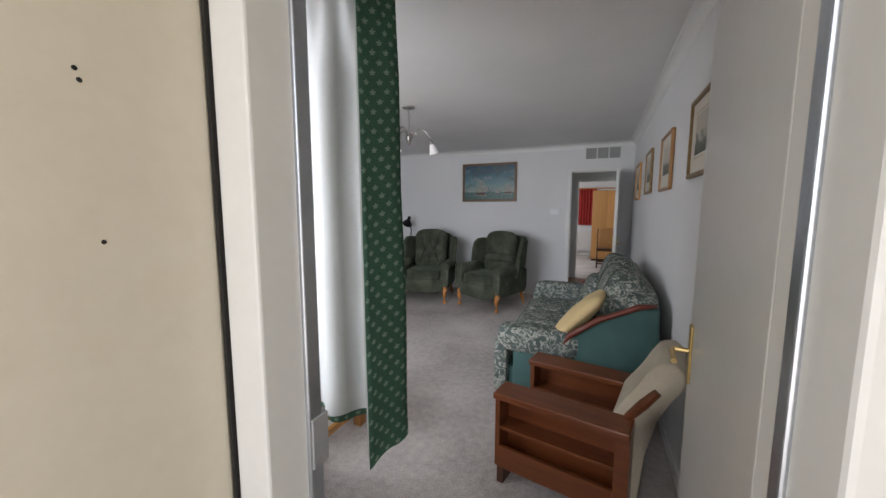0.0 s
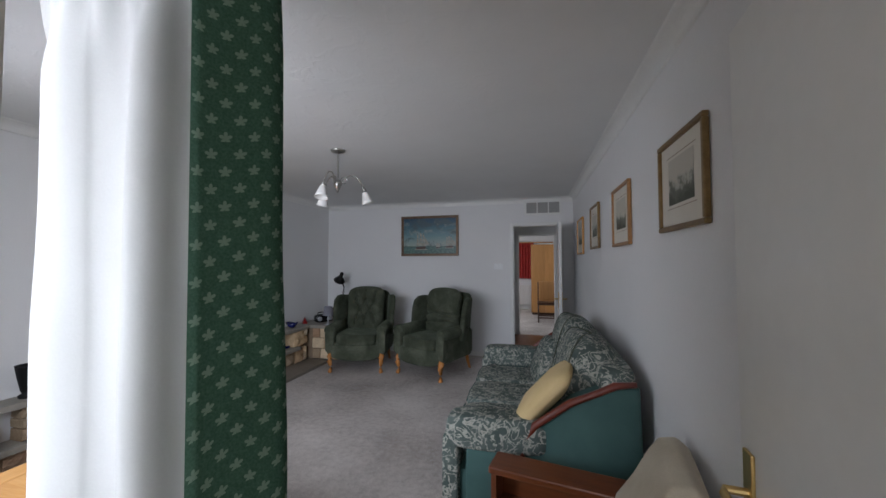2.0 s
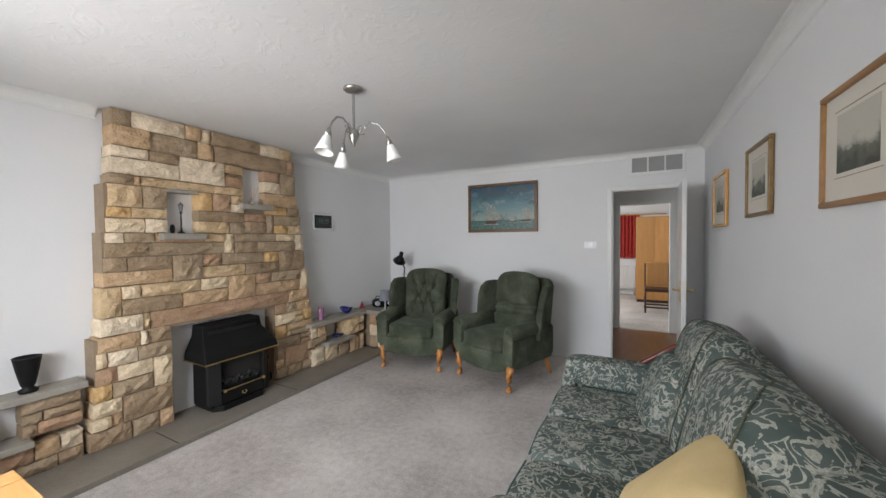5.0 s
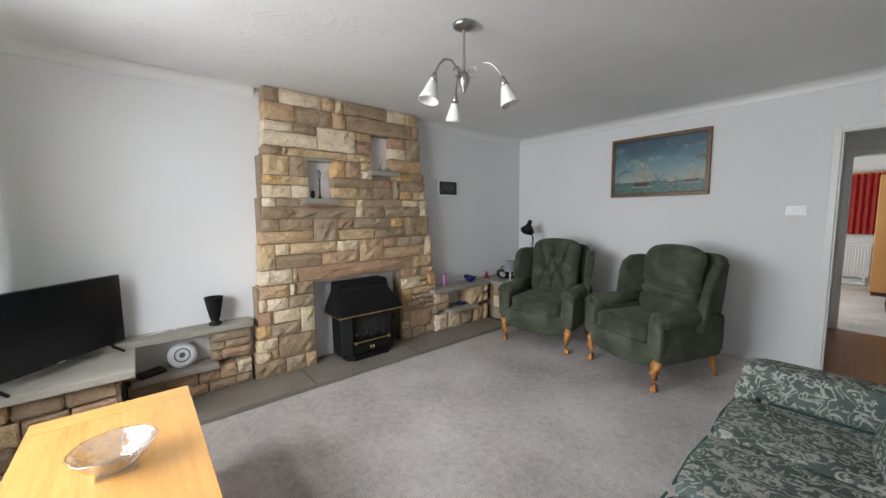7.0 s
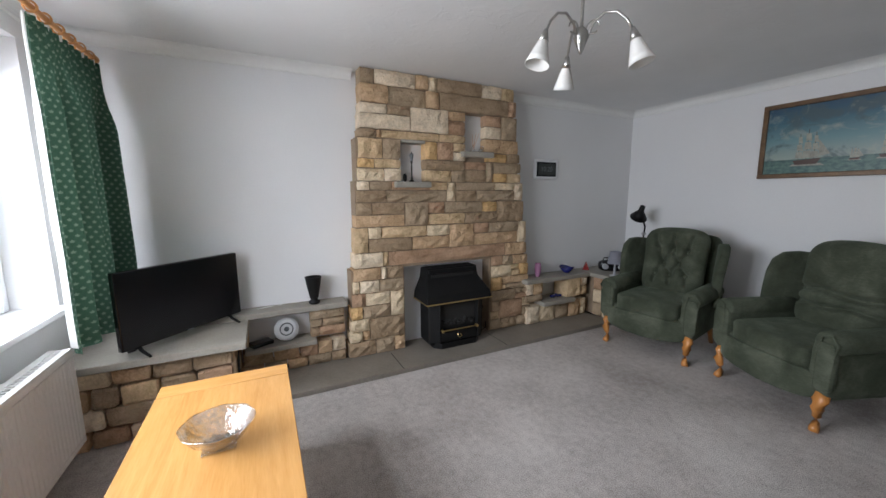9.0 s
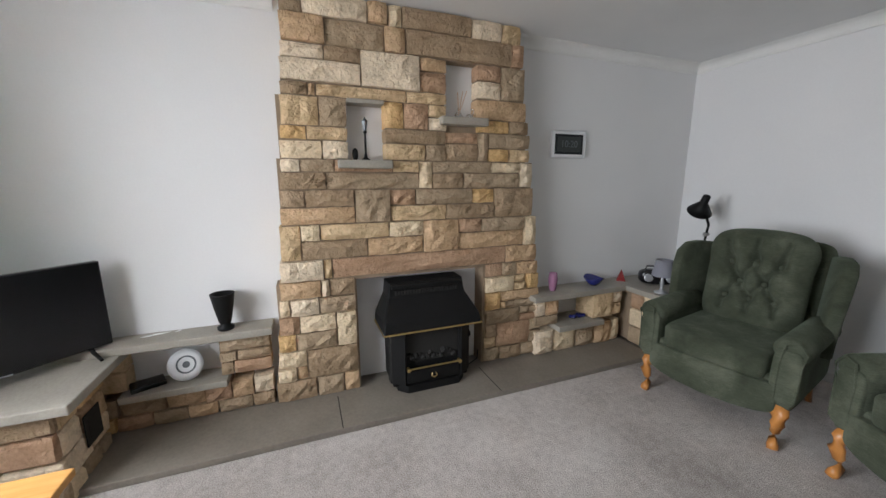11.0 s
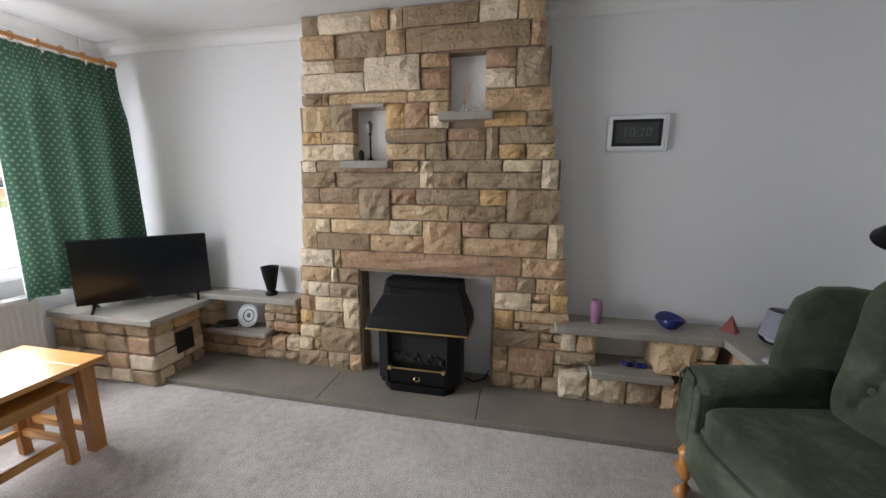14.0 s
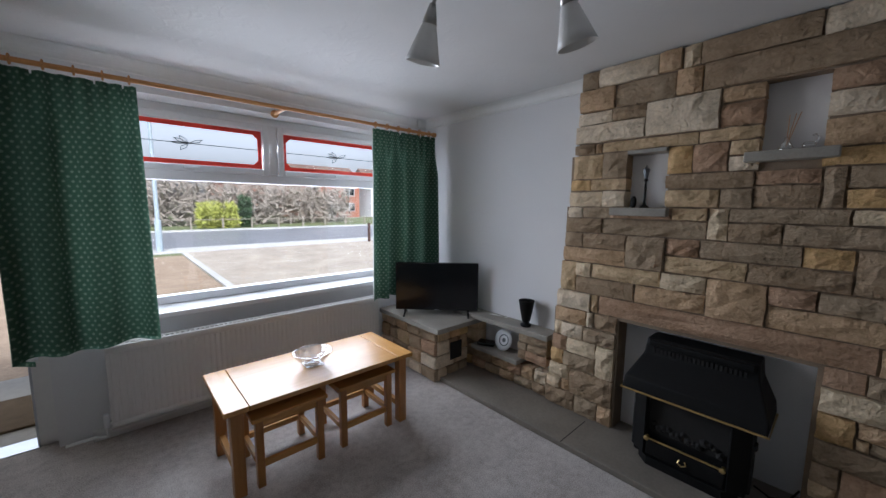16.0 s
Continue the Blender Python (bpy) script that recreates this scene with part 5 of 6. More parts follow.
# ---- low wooden armchair with bookshelf arms ----
lc = thing("fireside_chair", "low walnut armchair with open bookshelf arms and cream back", "armchair", pose(0.58, 2.94, 0, 0, 0, -11))
for y, nm in ((0.0, "arm"), (0.50, "arm")):
    arm = part(nm, boxes((0.0, y - 0.085, 0.47, 0.64, y + 0.075, 0.505), bev=0.008), MAHOG, lc, "walnut arm with shelves")
    part("upright", boxes((0.01, y - 0.07, 0.10, 0.035, y + 0.06, 0.47)), MAHOG, arm)
    part("upright", boxes((0.58, y - 0.07, 0.10, 0.64, y + 0.06, 0.47)), MAHOG, arm)
    part("inner_panel", boxes((0.035, y + 0.045, 0.10, 0.58, y + 0.06, 0.47)), MAHOG, arm)
    part("shelf", boxes((0.035, y - 0.065, 0.305, 0.58, y + 0.045, 0.322)), MAHOG, arm)
    part("bottom_rail", boxes((0.035, y - 0.075, 0.10, 0.58, y - 0.055, 0.215)), MAHOG, arm)
    part("floor_board", boxes((0.035, y - 0.055, 0.10, 0.58, y + 0.045, 0.118)), MAHOG, arm)
    for x in (0.02, 0.60):
        part("foot", boxes((x, y - 0.06, 0.0, x + 0.035, y + 0.05, 0.10)), DARKWOOD, arm)
part("seat", puff(0.30, 0.25, 0.20, 0.54, 0.34, 0.12, 0.3), CREAMCLOTH, lc, "", True)
bm = bmesh.new()
prof = [(x - 0.05, z + 0.02) for x, z in ((0.60, 0.12), (0.56, 0.32), (0.60, 0.50), (0.68, 0.62), (0.72, 0.70), (0.755, 0.76), (0.815, 0.775), (0.865, 0.735), (0.87, 0.67), (0.82, 0.60), (0.76, 0.50), (0.72, 0.32), (0.71, 0.0))]
bm = prism(prof, "y", 0.07, 0.43)
bmesh.ops.bevel(bm, geom=bm.edges[:], offset=0.014, segments=2, affect="EDGES", profile=0.5)
part("back", bm, CREAMCLOTH, lc, "cream bobbled scroll back", True)
part("back_trim", tube([(0.61, 0.064, 0.50), (0.67, 0.062, 0.585), (0.72, 0.062, 0.655)], [0.020, 0.024, 0.018], 8), MAHOG, lc, "wooden side strip")

# ---- coffee table with nested stools ----
TX0, TX1, TY0, TY1, TZ = -1.515, -0.335, 2.51, 3.075, 0.512
tab = thing("coffee_table", "golden oak coffee table nesting two small tables", "coffee table", pose(TX0, TY0, 0))
TW, TD = TX1 - TX0, TY1 - TY0
part("top_board", box(0.1215, 0, TZ - 0.028, TW - 0.1215, TD, TZ, 0.003), OAK_X, tab)
part("end_board", box(0, 0, TZ - 0.028, 0.1185, TD, TZ, 0.004), OAK_Y, tab)
part("end_board", box(TW - 0.1185, 0, TZ - 0.028, TW, TD, TZ, 0.004), OAK_Y, tab)
for x in (0.035, TW - 0.095):
    for y in (0.03, TD - 0.09):
        part("leg", box(x, y, 0, x + 0.06, y + 0.06, TZ - 0.028, 0.004), OAK_Z_SHADED, tab)
    part("apron", box(x + 0.015, 0.09, TZ - 0.09, x + 0.045, TD - 0.09, TZ - 0.028, 0.002), OAK_Y, tab)
    part("stretcher", box(x + 0.015, 0.09, 0.10, x + 0.045, TD - 0.09, 0.14, 0.002), OAK_Y, tab)
part("apron", box(0.095, 0.045, TZ - 0.09, TW - 0.095, 0.07, TZ - 0.028, 0.002), OAK_X, tab)


def nest(m):
    st = thing("nest_table", "small oak nesting table tucked under the coffee table", "side table", m, "nesting tables")
    w, d, h = 0.42, 0.40, 0.415
    part("top", box(0, 0, h - 0.022, w, d, h, 0.004), OAK_X, st)
    for x in (0.02, w - 0.06):
        for y in (0.02, d - 0.06):
            part("leg", box(x, y, 0, x + 0.04, y + 0.04, h - 0.022, 0.003), OAK_Z_SHADED, st)
        part("stretcher", box(x + 0.008, 0.06, 0.11, x + 0.032, d - 0.06, 0.145, 0.002), OAK_Y, st)
        part("apron", box(x + 0.008, 0.06, h - 0.07, x + 0.032, d - 0.06, h - 0.022, 0.002), OAK_Y, st)
    for y in (0.028, d - 0.052):
        part("stretcher", box(0.06, y, 0.11, w - 0.06, y + 0.024, 0.145, 0.002), OAK_X, st)
        part("apron", box(0.06, y, h - 0.07, w - 0.06, y + 0.024, h - 0.022, 0.002), OAK_X, st)
    return st


s1 = nest(pose(TX0 + 0.13, TY0 + 0.14, 0))
copy_thing(s1, pose(TX0 + 0.63, TY0 + 0.15, 0))
bowl = thing("glass_bowl", "cut-glass fruit bowl on a square foot", "bowl", pose(-0.90, 2.81, TZ))
bm = lathe([(0.055, 0.012), (0.06, 0.02), (0.095, 0.05), (0.12, 0.09), (0.124, 0.094), (0.115, 0.094), (0.088, 0.055), (0.05, 0.03), (0.005, 0.026)], 32, None, True)
for v in bm.verts:
    g = math.atan2(v.co.y, v.co.x)
    v.co.xy *= 1 + 0.02 * math.cos(8 * g)
part("bowl", bm, GLASS, bowl, "", True)
part("foot", box(-0.055, -0.055, 0.0, 0.055, 0.055, 0.012, 0.003), GLASS, bowl)

# ---- television ----
tv = thing("television", "black flat television on two feet on the plinth", "television", pose(-2.225, 2.522, 0.515, 0, 0, 134.5))
part("case", box(-0.39, -0.02, 0.05, 0.39, 0.02, 0.505, 0.006), BLACKGLOSS, tv)
part("back_cover", box(-0.25, 0.018, 0.08, 0.25, 0.05, 0.36, 0.01), BLACK, tv)
part("screen", box(-0.382, -0.0215, 0.062, 0.382, -0.0195, 0.497), SCREEN, tv, "dark glossy screen")
for s in (-1, 1):
    part("foot", tube([(s * 0.30, 0.0, 0.055), (s * 0.30, -0.03, 0.03), (s * 0.30, -0.10, 0.006)], [0.012, 0.010, 0.008], 8), BLACK, tv)
    part("foot", tube([(s * 0.30, 0.0, 0.055), (s * 0.30, 0.03, 0.03), (s * 0.30, 0.09, 0.006)], [0.012, 0.010, 0.008], 8), BLACK, tv)
part("badge", box(-0.02, -0.022, 0.053, 0.02, -0.0205, 0.059), SILVER, tv)
cb = thing("television_cable", "white cables lying on the stone slab", "cable")
part("cable", tube([(-2.56, 2.75, 0.53), (-2.53, 2.86, 0.545), (-2.54, 2.98, 0.56), (-2.58, 3.06, 0.55)], 0.004, 6), WHITE, cb)
part("cable", tube([(-2.54, 2.72, 0.56), (-2.50, 2.85, 0.525), (-2.53, 3.00, 0.53), (-2.57, 3.1, 0.56)], 0.004, 6), WHITE, cb)

# ---- ornaments ----
SZ, SR = 0.555, 0.54
v1 = thing("vase", "black flared pottery vase with a round foot", "vase", pose(-2.50, 3.345, SZ))
part("vase", lathe([(0.040, 0), (0.045, 0.008), (0.045, 0.02), (0.025, 0.032), (0.034, 0.05), (0.052, 0.14), (0.064, 0.215), (0.066, 0.222), (0.058, 0.222), (0.03, 0.06), (0.004, 0.05)], 24), BLACK, v1, "", True)
pl = thing("plate", "white decorated plate propped on the lower shelf", "plate", pose(-2.50, 3.12, 0.275, 0, 72, 0))
part("plate", lathe([(0.04, 0.085 - 0.085), (0.05, 0.0), (0.09, 0.014), (0.092, 0.018), (0.05, 0.006), (0.002, 0.005)], 32, pose(-0.088, 0, 0.02)), CHINA, pl, "", True)
bm = lathe([(0.052, 0.0), (0.052, 0.003), (0.043, 0.003), (0.043, 0.0)], 32, pose(-0.088, 0, 0.0262), False)
part("motif_ring", bm, LEAD, pl)
part("motif", lathe([(0.002, 0.0), (0.02, 0.001), (0.002, 0.002)], 9, pose(-0.088, 0, 0.0262)), LEAD, pl)
rc = thing("set_top_box", "small black box and remote on the lower shelf", "electronics", pose(-2.49, 2.93, 0.275, 0, 0, 25))
part("body", box(-0.05, -0.08, 0, 0.05, 0.08, 0.03, 0.006), BLACKGLOSS, rc)
g1 = thing("glass_bottles", "small clear bottles standing behind the plate", "bottle", pose(-2.56, 3.05, 0.275))
part("bottle", lathe([(0.02, 0), (0.022, 0.07), (0.008, 0.1), (0.008, 0.13)], 14), GLASS, g1, "", True)
part("bottle", lathe([(0.02, 0), (0.022, 0.08), (0.008, 0.11), (0.008, 0.14)], 14, pose(0, 0.06, 0)), GLASS, g1, "", True)
v2 = thing("vase", "small pink glass vase on the stone shelf", "vase", pose(-2.47, 5.69, SR))
part("vase", lathe([(0.024, 0), (0.026, 0.01), (0.036, 0.06), (0.038, 0.10), (0.030, 0.15), (0.025, 0.15), (0.03, 0.10), (0.004, 0.02)], 22), PINKGLASS, v2, "", True)
bb = thing("bowl", "dark blue glass bowl with a wavy rim", "bowl", pose(-2.47, 6.12, SR))
bm = lathe([(0.03, 0), (0.05, 0.02), (0.085, 0.07), (0.080, 0.07), (0.04, 0.025), (0.004, 0.012)], 32)
for v in bm.verts:
    v.co.z += 0.012 * math.cos(2 * math.atan2(v.co.y, v.co.x)) * v.co.z / 0.07
part("bowl", bm, BLUEGLASS, bb, "", True)
bo = thing("ornament", "blue glass cluster ornament on the lower shelf", "ornament", pose(-2.42, 5.93, 0.28))
bm = bmesh.new()
for k in range(9):
    bmesh.ops.create_icosphere(bm, subdivisions=2, radius=0.016, matrix=Matrix.Translation((random.uniform(-0.02, 0.02), -0.06 + 0.015 * k, 0.014 + random.uniform(0, 0.016))))
part("glass", bm, BLUEGLASS, bo, "", True)
py = thing("pyramid_ornament", "small dark red glass pyramid", "ornament", pose(-2.50, 6.46, SR))
part("pyramid", lathe([(0.055, 0), (0.003, 0.10)], 4), REDGLASS, py)
tl = thing("table_lamp", "small grey table lamp with a lilac shade", "table lamp", pose(-2.10, 6.46, SR))
part("base", lathe([(0.05, 0), (0.05, 0.008), (0.016, 0.02), (0.010, 0.05), (0.016, 0.08), (0.010, 0.11), (0.012, 0.16)], 18), SILVER, tl, "", True)
part("shade", lathe([(0.082, 0.14), (0.058, 0.27), (0.056, 0.27), (0.080, 0.14)], 26, None, False), LILAC, tl, "lilac-grey fabric shade", True)
rd = thing("radio", "dark oval radio with silver speakers", "radio", pose(-2.30, 6.66, SR, 0, 0, -35))
part("body", puff(0, 0, 0.065, 0.13, 0.30, 0.13, 0.6), BLACKGLOSS, rd, "", True)
for s in (-1, 1):
    part("speaker", lathe([(0.035, 0), (0.035, 0.012), (0.028, 0.016)], 18, pose(0.052, s * 0.085, 0.062, 0, 80, 0)), SILVER, rd, "silver speaker")
part("handle", tube([(0, -0.11, 0.10), (0, -0.09, 0.155), (0, 0.09, 0.155), (0, 0.11, 0.10)], 0.007, 8), BLACKGLOSS, rd)
ph = thing("telephone", "black cordless telephone in its cradle", "telephone", pose(-1.96, 6.50, SR, 0, 0, -20))
part("cradle", box(-0.04, -0.04, 0, 0.04, 0.04, 0.03, 0.008), BLACKGLOSS, ph)
part("handset", box(-0.012, -0.024, 0.02, 0.012, 0.024, 0.16, 0.008, m=pose(0, 0, 0, 0, -15, 0)), BLACK, ph)
for k, (y, h) in enumerate(((0, 0.14), (0.035, 0.17), (0.06, 0.15), (0.10, 0.16))):
    bk = thing("book", "worn book standing in the corner", "book", pose(-2.46 + 0.03 + 0.04 * k, 7.05, SR), "books in the corner")
    part("cover", boxes((0, 0, 0, 0.03, 0.11, h), bev=0.002), (BOOKS, DARKWOOD, LILAC, BOOKS)[k], bk)
dl = thing("desk_lamp", "black adjustable desk lamp leaning over the armchair", "desk lamp", pose(-2.15, 6.97, SR) @ Matrix.Diagonal((1, 1, 1.05, 1)))
part("base", lathe([(0.08, 0), (0.08, 0.015), (0.02, 0.03), (0.012, 0.05)], 22), BLACK, dl, "", True)
part("stem", tube([(0, 0, 0.04), (0.0, 0, 0.30), (0.01, 0, 0.42), (0.04, -0.03, 0.50)], 0.009, 8), BLACK, dl)
part("elbow", lathe([(0.016, -0.02), (0.016, 0.02)], 12, pose(0.01, 0, 0.42, 90, 0, 0)), CHROME, dl)
part("arm", tube([(0.04, -0.03, 0.50), (0.0, -0.05, 0.62)], 0.010, 8), BLACK, dl)
part("shade", lathe([(0.010, 0.16), (0.028, 0.15), (0.03, 0.09), (0.05, 0.06), (0.092, 0.0), (0.088, 0.0), (0.045, 0.055)], 24, pose(-0.03, -0.06, 0.60, 18, 32, 0)), BLACK, dl, "black conical shade", True)
# niche ornaments
lp = thing("lantern_ornament", "dark metal miniature street lantern", "ornament", pose(-2.455, 4.21, 1.55))
part("post", lathe([(0.028, 0), (0.026, 0.008), (0.010, 0.02), (0.006, 0.05), (0.007, 0.12), (0.005, 0.16), (0.014, 0.17), (0.006, 0.18)], 14), BLACK, lp, "", True)
part("lantern", lathe([(0.010, 0.18), (0.018, 0.23), (0.020, 0.234), (0.006, 0.25), (0.003, 0.26)], 6), LEAD, lp)
bo2 = thing("figurine", "small dark carved figure beside the lantern", "ornament", pose(-2.455, 4.145, 1.55))
part("figure", puff(0, 0, 0.035, 0.03, 0.035, 0.075, 0.8, rough=0.4), BLACK, bo2, "", True)
df = thing("reed_diffuser", "clear glass diffuser with thin reeds", "ornament", pose(-2.445, 4.83, 1.832))
part("flask", lathe([(0.03, 0), (0.032, 0.01), (0.010, 0.05), (0.010, 0.065)], 16), GLASS, df, "", True)
for g in (-6, 4, 12):
    part("reed", tube([(0, 0, 0.02), (0.16 * math.sin(math.radians(g)), 0.14 * math.sin(math.radians(g + 6)), 0.17)], 0.0016, 5), RAILWOOD, df)
gb = thing("glass_swan", "small clear glass bird ornament", "ornament", pose(-2.44, 4.91, 1.832))
part("body", puff(0, 0, 0.018, 0.035, 0.05, 0.035, 0.8), GLASS, gb, "", True)
part("neck", tube([(0, 0.02, 0.02), (0, 0.03, 0.05), (0, 0.02, 0.065), (0, 0.008, 0.06)], 0.005, 6), GLASS, gb)

# ---- things on the walls and ceiling ----
ck = thing("wall_clock", "white digital wall clock reading 10:20", "clock", pose(XW + 0.003, 5.856, 1.712))
part("case", box(0, -0.168, -0.108, 0.022, 0.168, 0.108, 0.02, 3), PVC, ck)
part("bezel", box(0.02, -0.138, -0.078, 0.0245, 0.138, 0.078, 0.002), BLACKGLOSS, ck)
part("display", box(0.024, -0.118, -0.060, 0.0262, 0.118, 0.060), CLOCKGREY, ck)


def writing(name, text, size, m, mat, parent):
    cu = bpy.data.curves.new(name, "FONT")
    cu.body, cu.size, cu.align_x, cu.align_y, cu.extrude = text, size, "CENTER", "CENTER", 0.0005
    tmp = bpy.data.objects.new(name, cu)
    scene.collection.objects.link(tmp)
    me = bpy.data.meshes.new_from_object(tmp.evaluated_get(bpy.context.evaluated_depsgraph_get()))
    bpy.data.objects.remove(tmp)
    bpy.data.curves.remove(cu)
    me.transform(m)
    me.materials.clear()
    me.materials.append(mat)
    ob = new(name, me)
    ob.parent = parent
    return ob


writing("digits", "10:20", 0.075, Matrix.Translation((0.0268, 0, 0)) @ pose(0, 0, 0, 90, 0, 90), LEAD, ck)
sea = thing("painting", "framed oil painting of sailing ships at sea", "painting", pose(-0.752, YN - 0.003, 1.898))
PW, PH = 0.965, 0.655


def moulding(parent, w, h, t, d, mat, m=None):
    for k, (a, c, ln) in enumerate(((0, h / 2, w), (0, -h / 2, w), (w / 2, 0, h), (-w / 2, 0, h))):
        hor = k < 2
        s = 1 if (c if hor else a) > 0 else -1
        if hor:
            b_ = box(-w / 2, -d, s * h / 2 - (t if s > 0 else 0), w / 2, 0, s * h / 2 + (0 if s > 0 else t), 0.005)
        else:
            b_ = box(s * w / 2 - (t if s > 0 else 0), -d + 0.001, -h / 2 + t, s * w / 2 + (0 if s > 0 else t), 0, h / 2 - t, 0.005)
        part("frame_rail", b_, mat, parent)


moulding(sea, PW, PH, 0.040, 0.03, DARKGILT)
part("canvas", box(-PW / 2 + 0.03, -0.014, -PH / 2 + 0.03, PW / 2 - 0.03, -0.004, PH / 2 - 0.03), SEA, sea)
SAIL = surface("painted_sails", (0.20, 0.205, 0.17), (0.42, 0.41, 0.34), 0.5, big=20, fine=60)


def ship(x, z, s):
    bm = prism([(x - 0.05 * s, z + 0.02 * s), (x - 0.04 * s, z), (x + 0.04 * s, z), (x + 0.055 * s, z + 0.028 * s)], "y", -0.0155, -0.0145)
    part("hull", bm, DARKWOOD, sea)
    for k, mx in enumerate((-0.030, 0.0, 0.028)):
        part("mast", prism([(x + (mx - 0.001) * s, z + 0.02 * s), (x + (mx + 0.001) * s, z + 0.02 * s), (x + (mx + 0.001) * s, z + (0.15 + 0.02 * (k == 1)) * s), (x + (mx - 0.001) * s, z + (0.15 + 0.02 * (k == 1)) * s)], "y", -0.0152, -0.0142), DARKWOOD, sea)
        for j in range(3):
            w, tall = (0.0145 - 0.0032 * j + 0.003 * (k == 1)) * s, (0.034 + 0.004 * (k == 1)) * s
            zb, lean = z + 0.028 * s + j * tall * 1.08, 0.004 * s
            part("sail", prism([(x + mx * s - w + lean, zb), (x + mx * s, zb + 0.005 * s), (x + mx * s + w + lean, zb), (x + mx * s + w * 0.78, zb + tall), (x + mx * s - w * 0.78, zb + tall)], "y", -0.0158, -0.0146), SAIL, sea)
    part("jib", prism([(x + 0.045 * s, z + 0.035 * s), (x + 0.085 * s, z + 0.045 * s), (x + 0.040 * s, z + 0.115 * s)], "y", -0.0156, -0.0146), SAIL, sea)
    part("bow_wave", prism([(x - 0.06 * s, z - 0.006 * s), (x + 0.07 * s, z - 0.008 * s), (x + 0.055 * s, z + 0.003 * s), (x - 0.05 * s, z + 0.003 * s)], "y", -0.0154, -0.0144), SAIL, sea)


ship(-0.15, -0.215, 1.75)
ship(0.33, -0.195, 1.25)
ship(0.14, -0.20, 0.6)
for k, (y0, y1, z0, z1, mat) in enumerate(((2.97, 3.50, 1.61, 2.005, GOLDFRAME), (4.01, 4.60, 1.585, 1.995, FRAMEWOOD), (5.07, 5.655, 1.60, 2.02, GOLDFRAME), (6.11, 6.76, 1.565, 2.01, OAK_X))):
    w, h = (y1 - y0) * (0.88 if k == 0 else 0.80), (z1 - z0) * 1.0
    fr_ = thing("framed_print", "light wood framed landscape engraving with a wide cream mount", "picture", pose(XE - 0.003, (y0 + y1) / 2 - (0.0 if k == 0 else 0.05), (z0 + z1) / 2, 0, 0, -90), "prints on the wall")
    moulding(fr_, w, h, 0.022, 0.024, mat)
    part("mount", box(-w / 2 + 0.02, -0.010, -h / 2 + 0.02, w / 2 - 0.02, -0.003, h / 2 - 0.02), PAPER, fr_, "cream mount")
    part("print", box(-w * 0.27, -0.0118, -h * 0.22, w * 0.27, -0.0095, h * 0.27), PRINTS[k], fr_, "grey-green landscape print")
    for z in (h * 0.305, -h * 0.262):
        part("mount_line", box(-w * 0.31, -0.0112, z, w * 0.31, -0.0095, z + 0.002), GOLDFRAME, fr_)
vent = thing("air_vent", "white ceiling-height vent with three grey grilles", "vent", pose(1.04, YN - 0.003, 2.30))
part("frame", box(-0.285, -0.02, -0.115, 0.265, 0, 0.125, 0.004), WHITE, vent)
for k in range(3):
    x = -0.245 + k * 0.165
    gr = part("grille", box(x, -0.0225, -0.085, x + 0.150, -0.019, 0.075), GRILLE, vent)
    bm = bmesh.new()
    for j in range(9):
        add_box(bm, x + 0.004, -0.027, -0.08 + j * 0.017, x + 0.146, -0.022, -0.073 + j * 0.017)
    part("slat", bm, GRILLE, gr)
sw = thing("light_switch", "white double light switch plate", "light switch", pose(0.36, YN - 0.002, 1.40))
part("plate", box(-0.07, -0.008, -0.042, 0.07, 0, 0.042, 0.004), PVC, sw)
for x in (-0.03, 0.03):
    part("rocker", box(x - 0.012, -0.013, -0.018, x + 0.012, -0.007, 0.018, 0.003), PVC, sw)
skt = thing("wall_socket", "white socket and cover low on the wall behind the door", "socket", pose(XE - 0.002, 2.72, 0.32))
part("plate", box(-0.01, -0.07, -0.04, 0, 0.07, 0.04, 0.004), PVC, skt)
part("cable_cover", box(-0.012, -0.012, -0.31, 0, 0.012, -0.04, 0.003), PVC, skt)

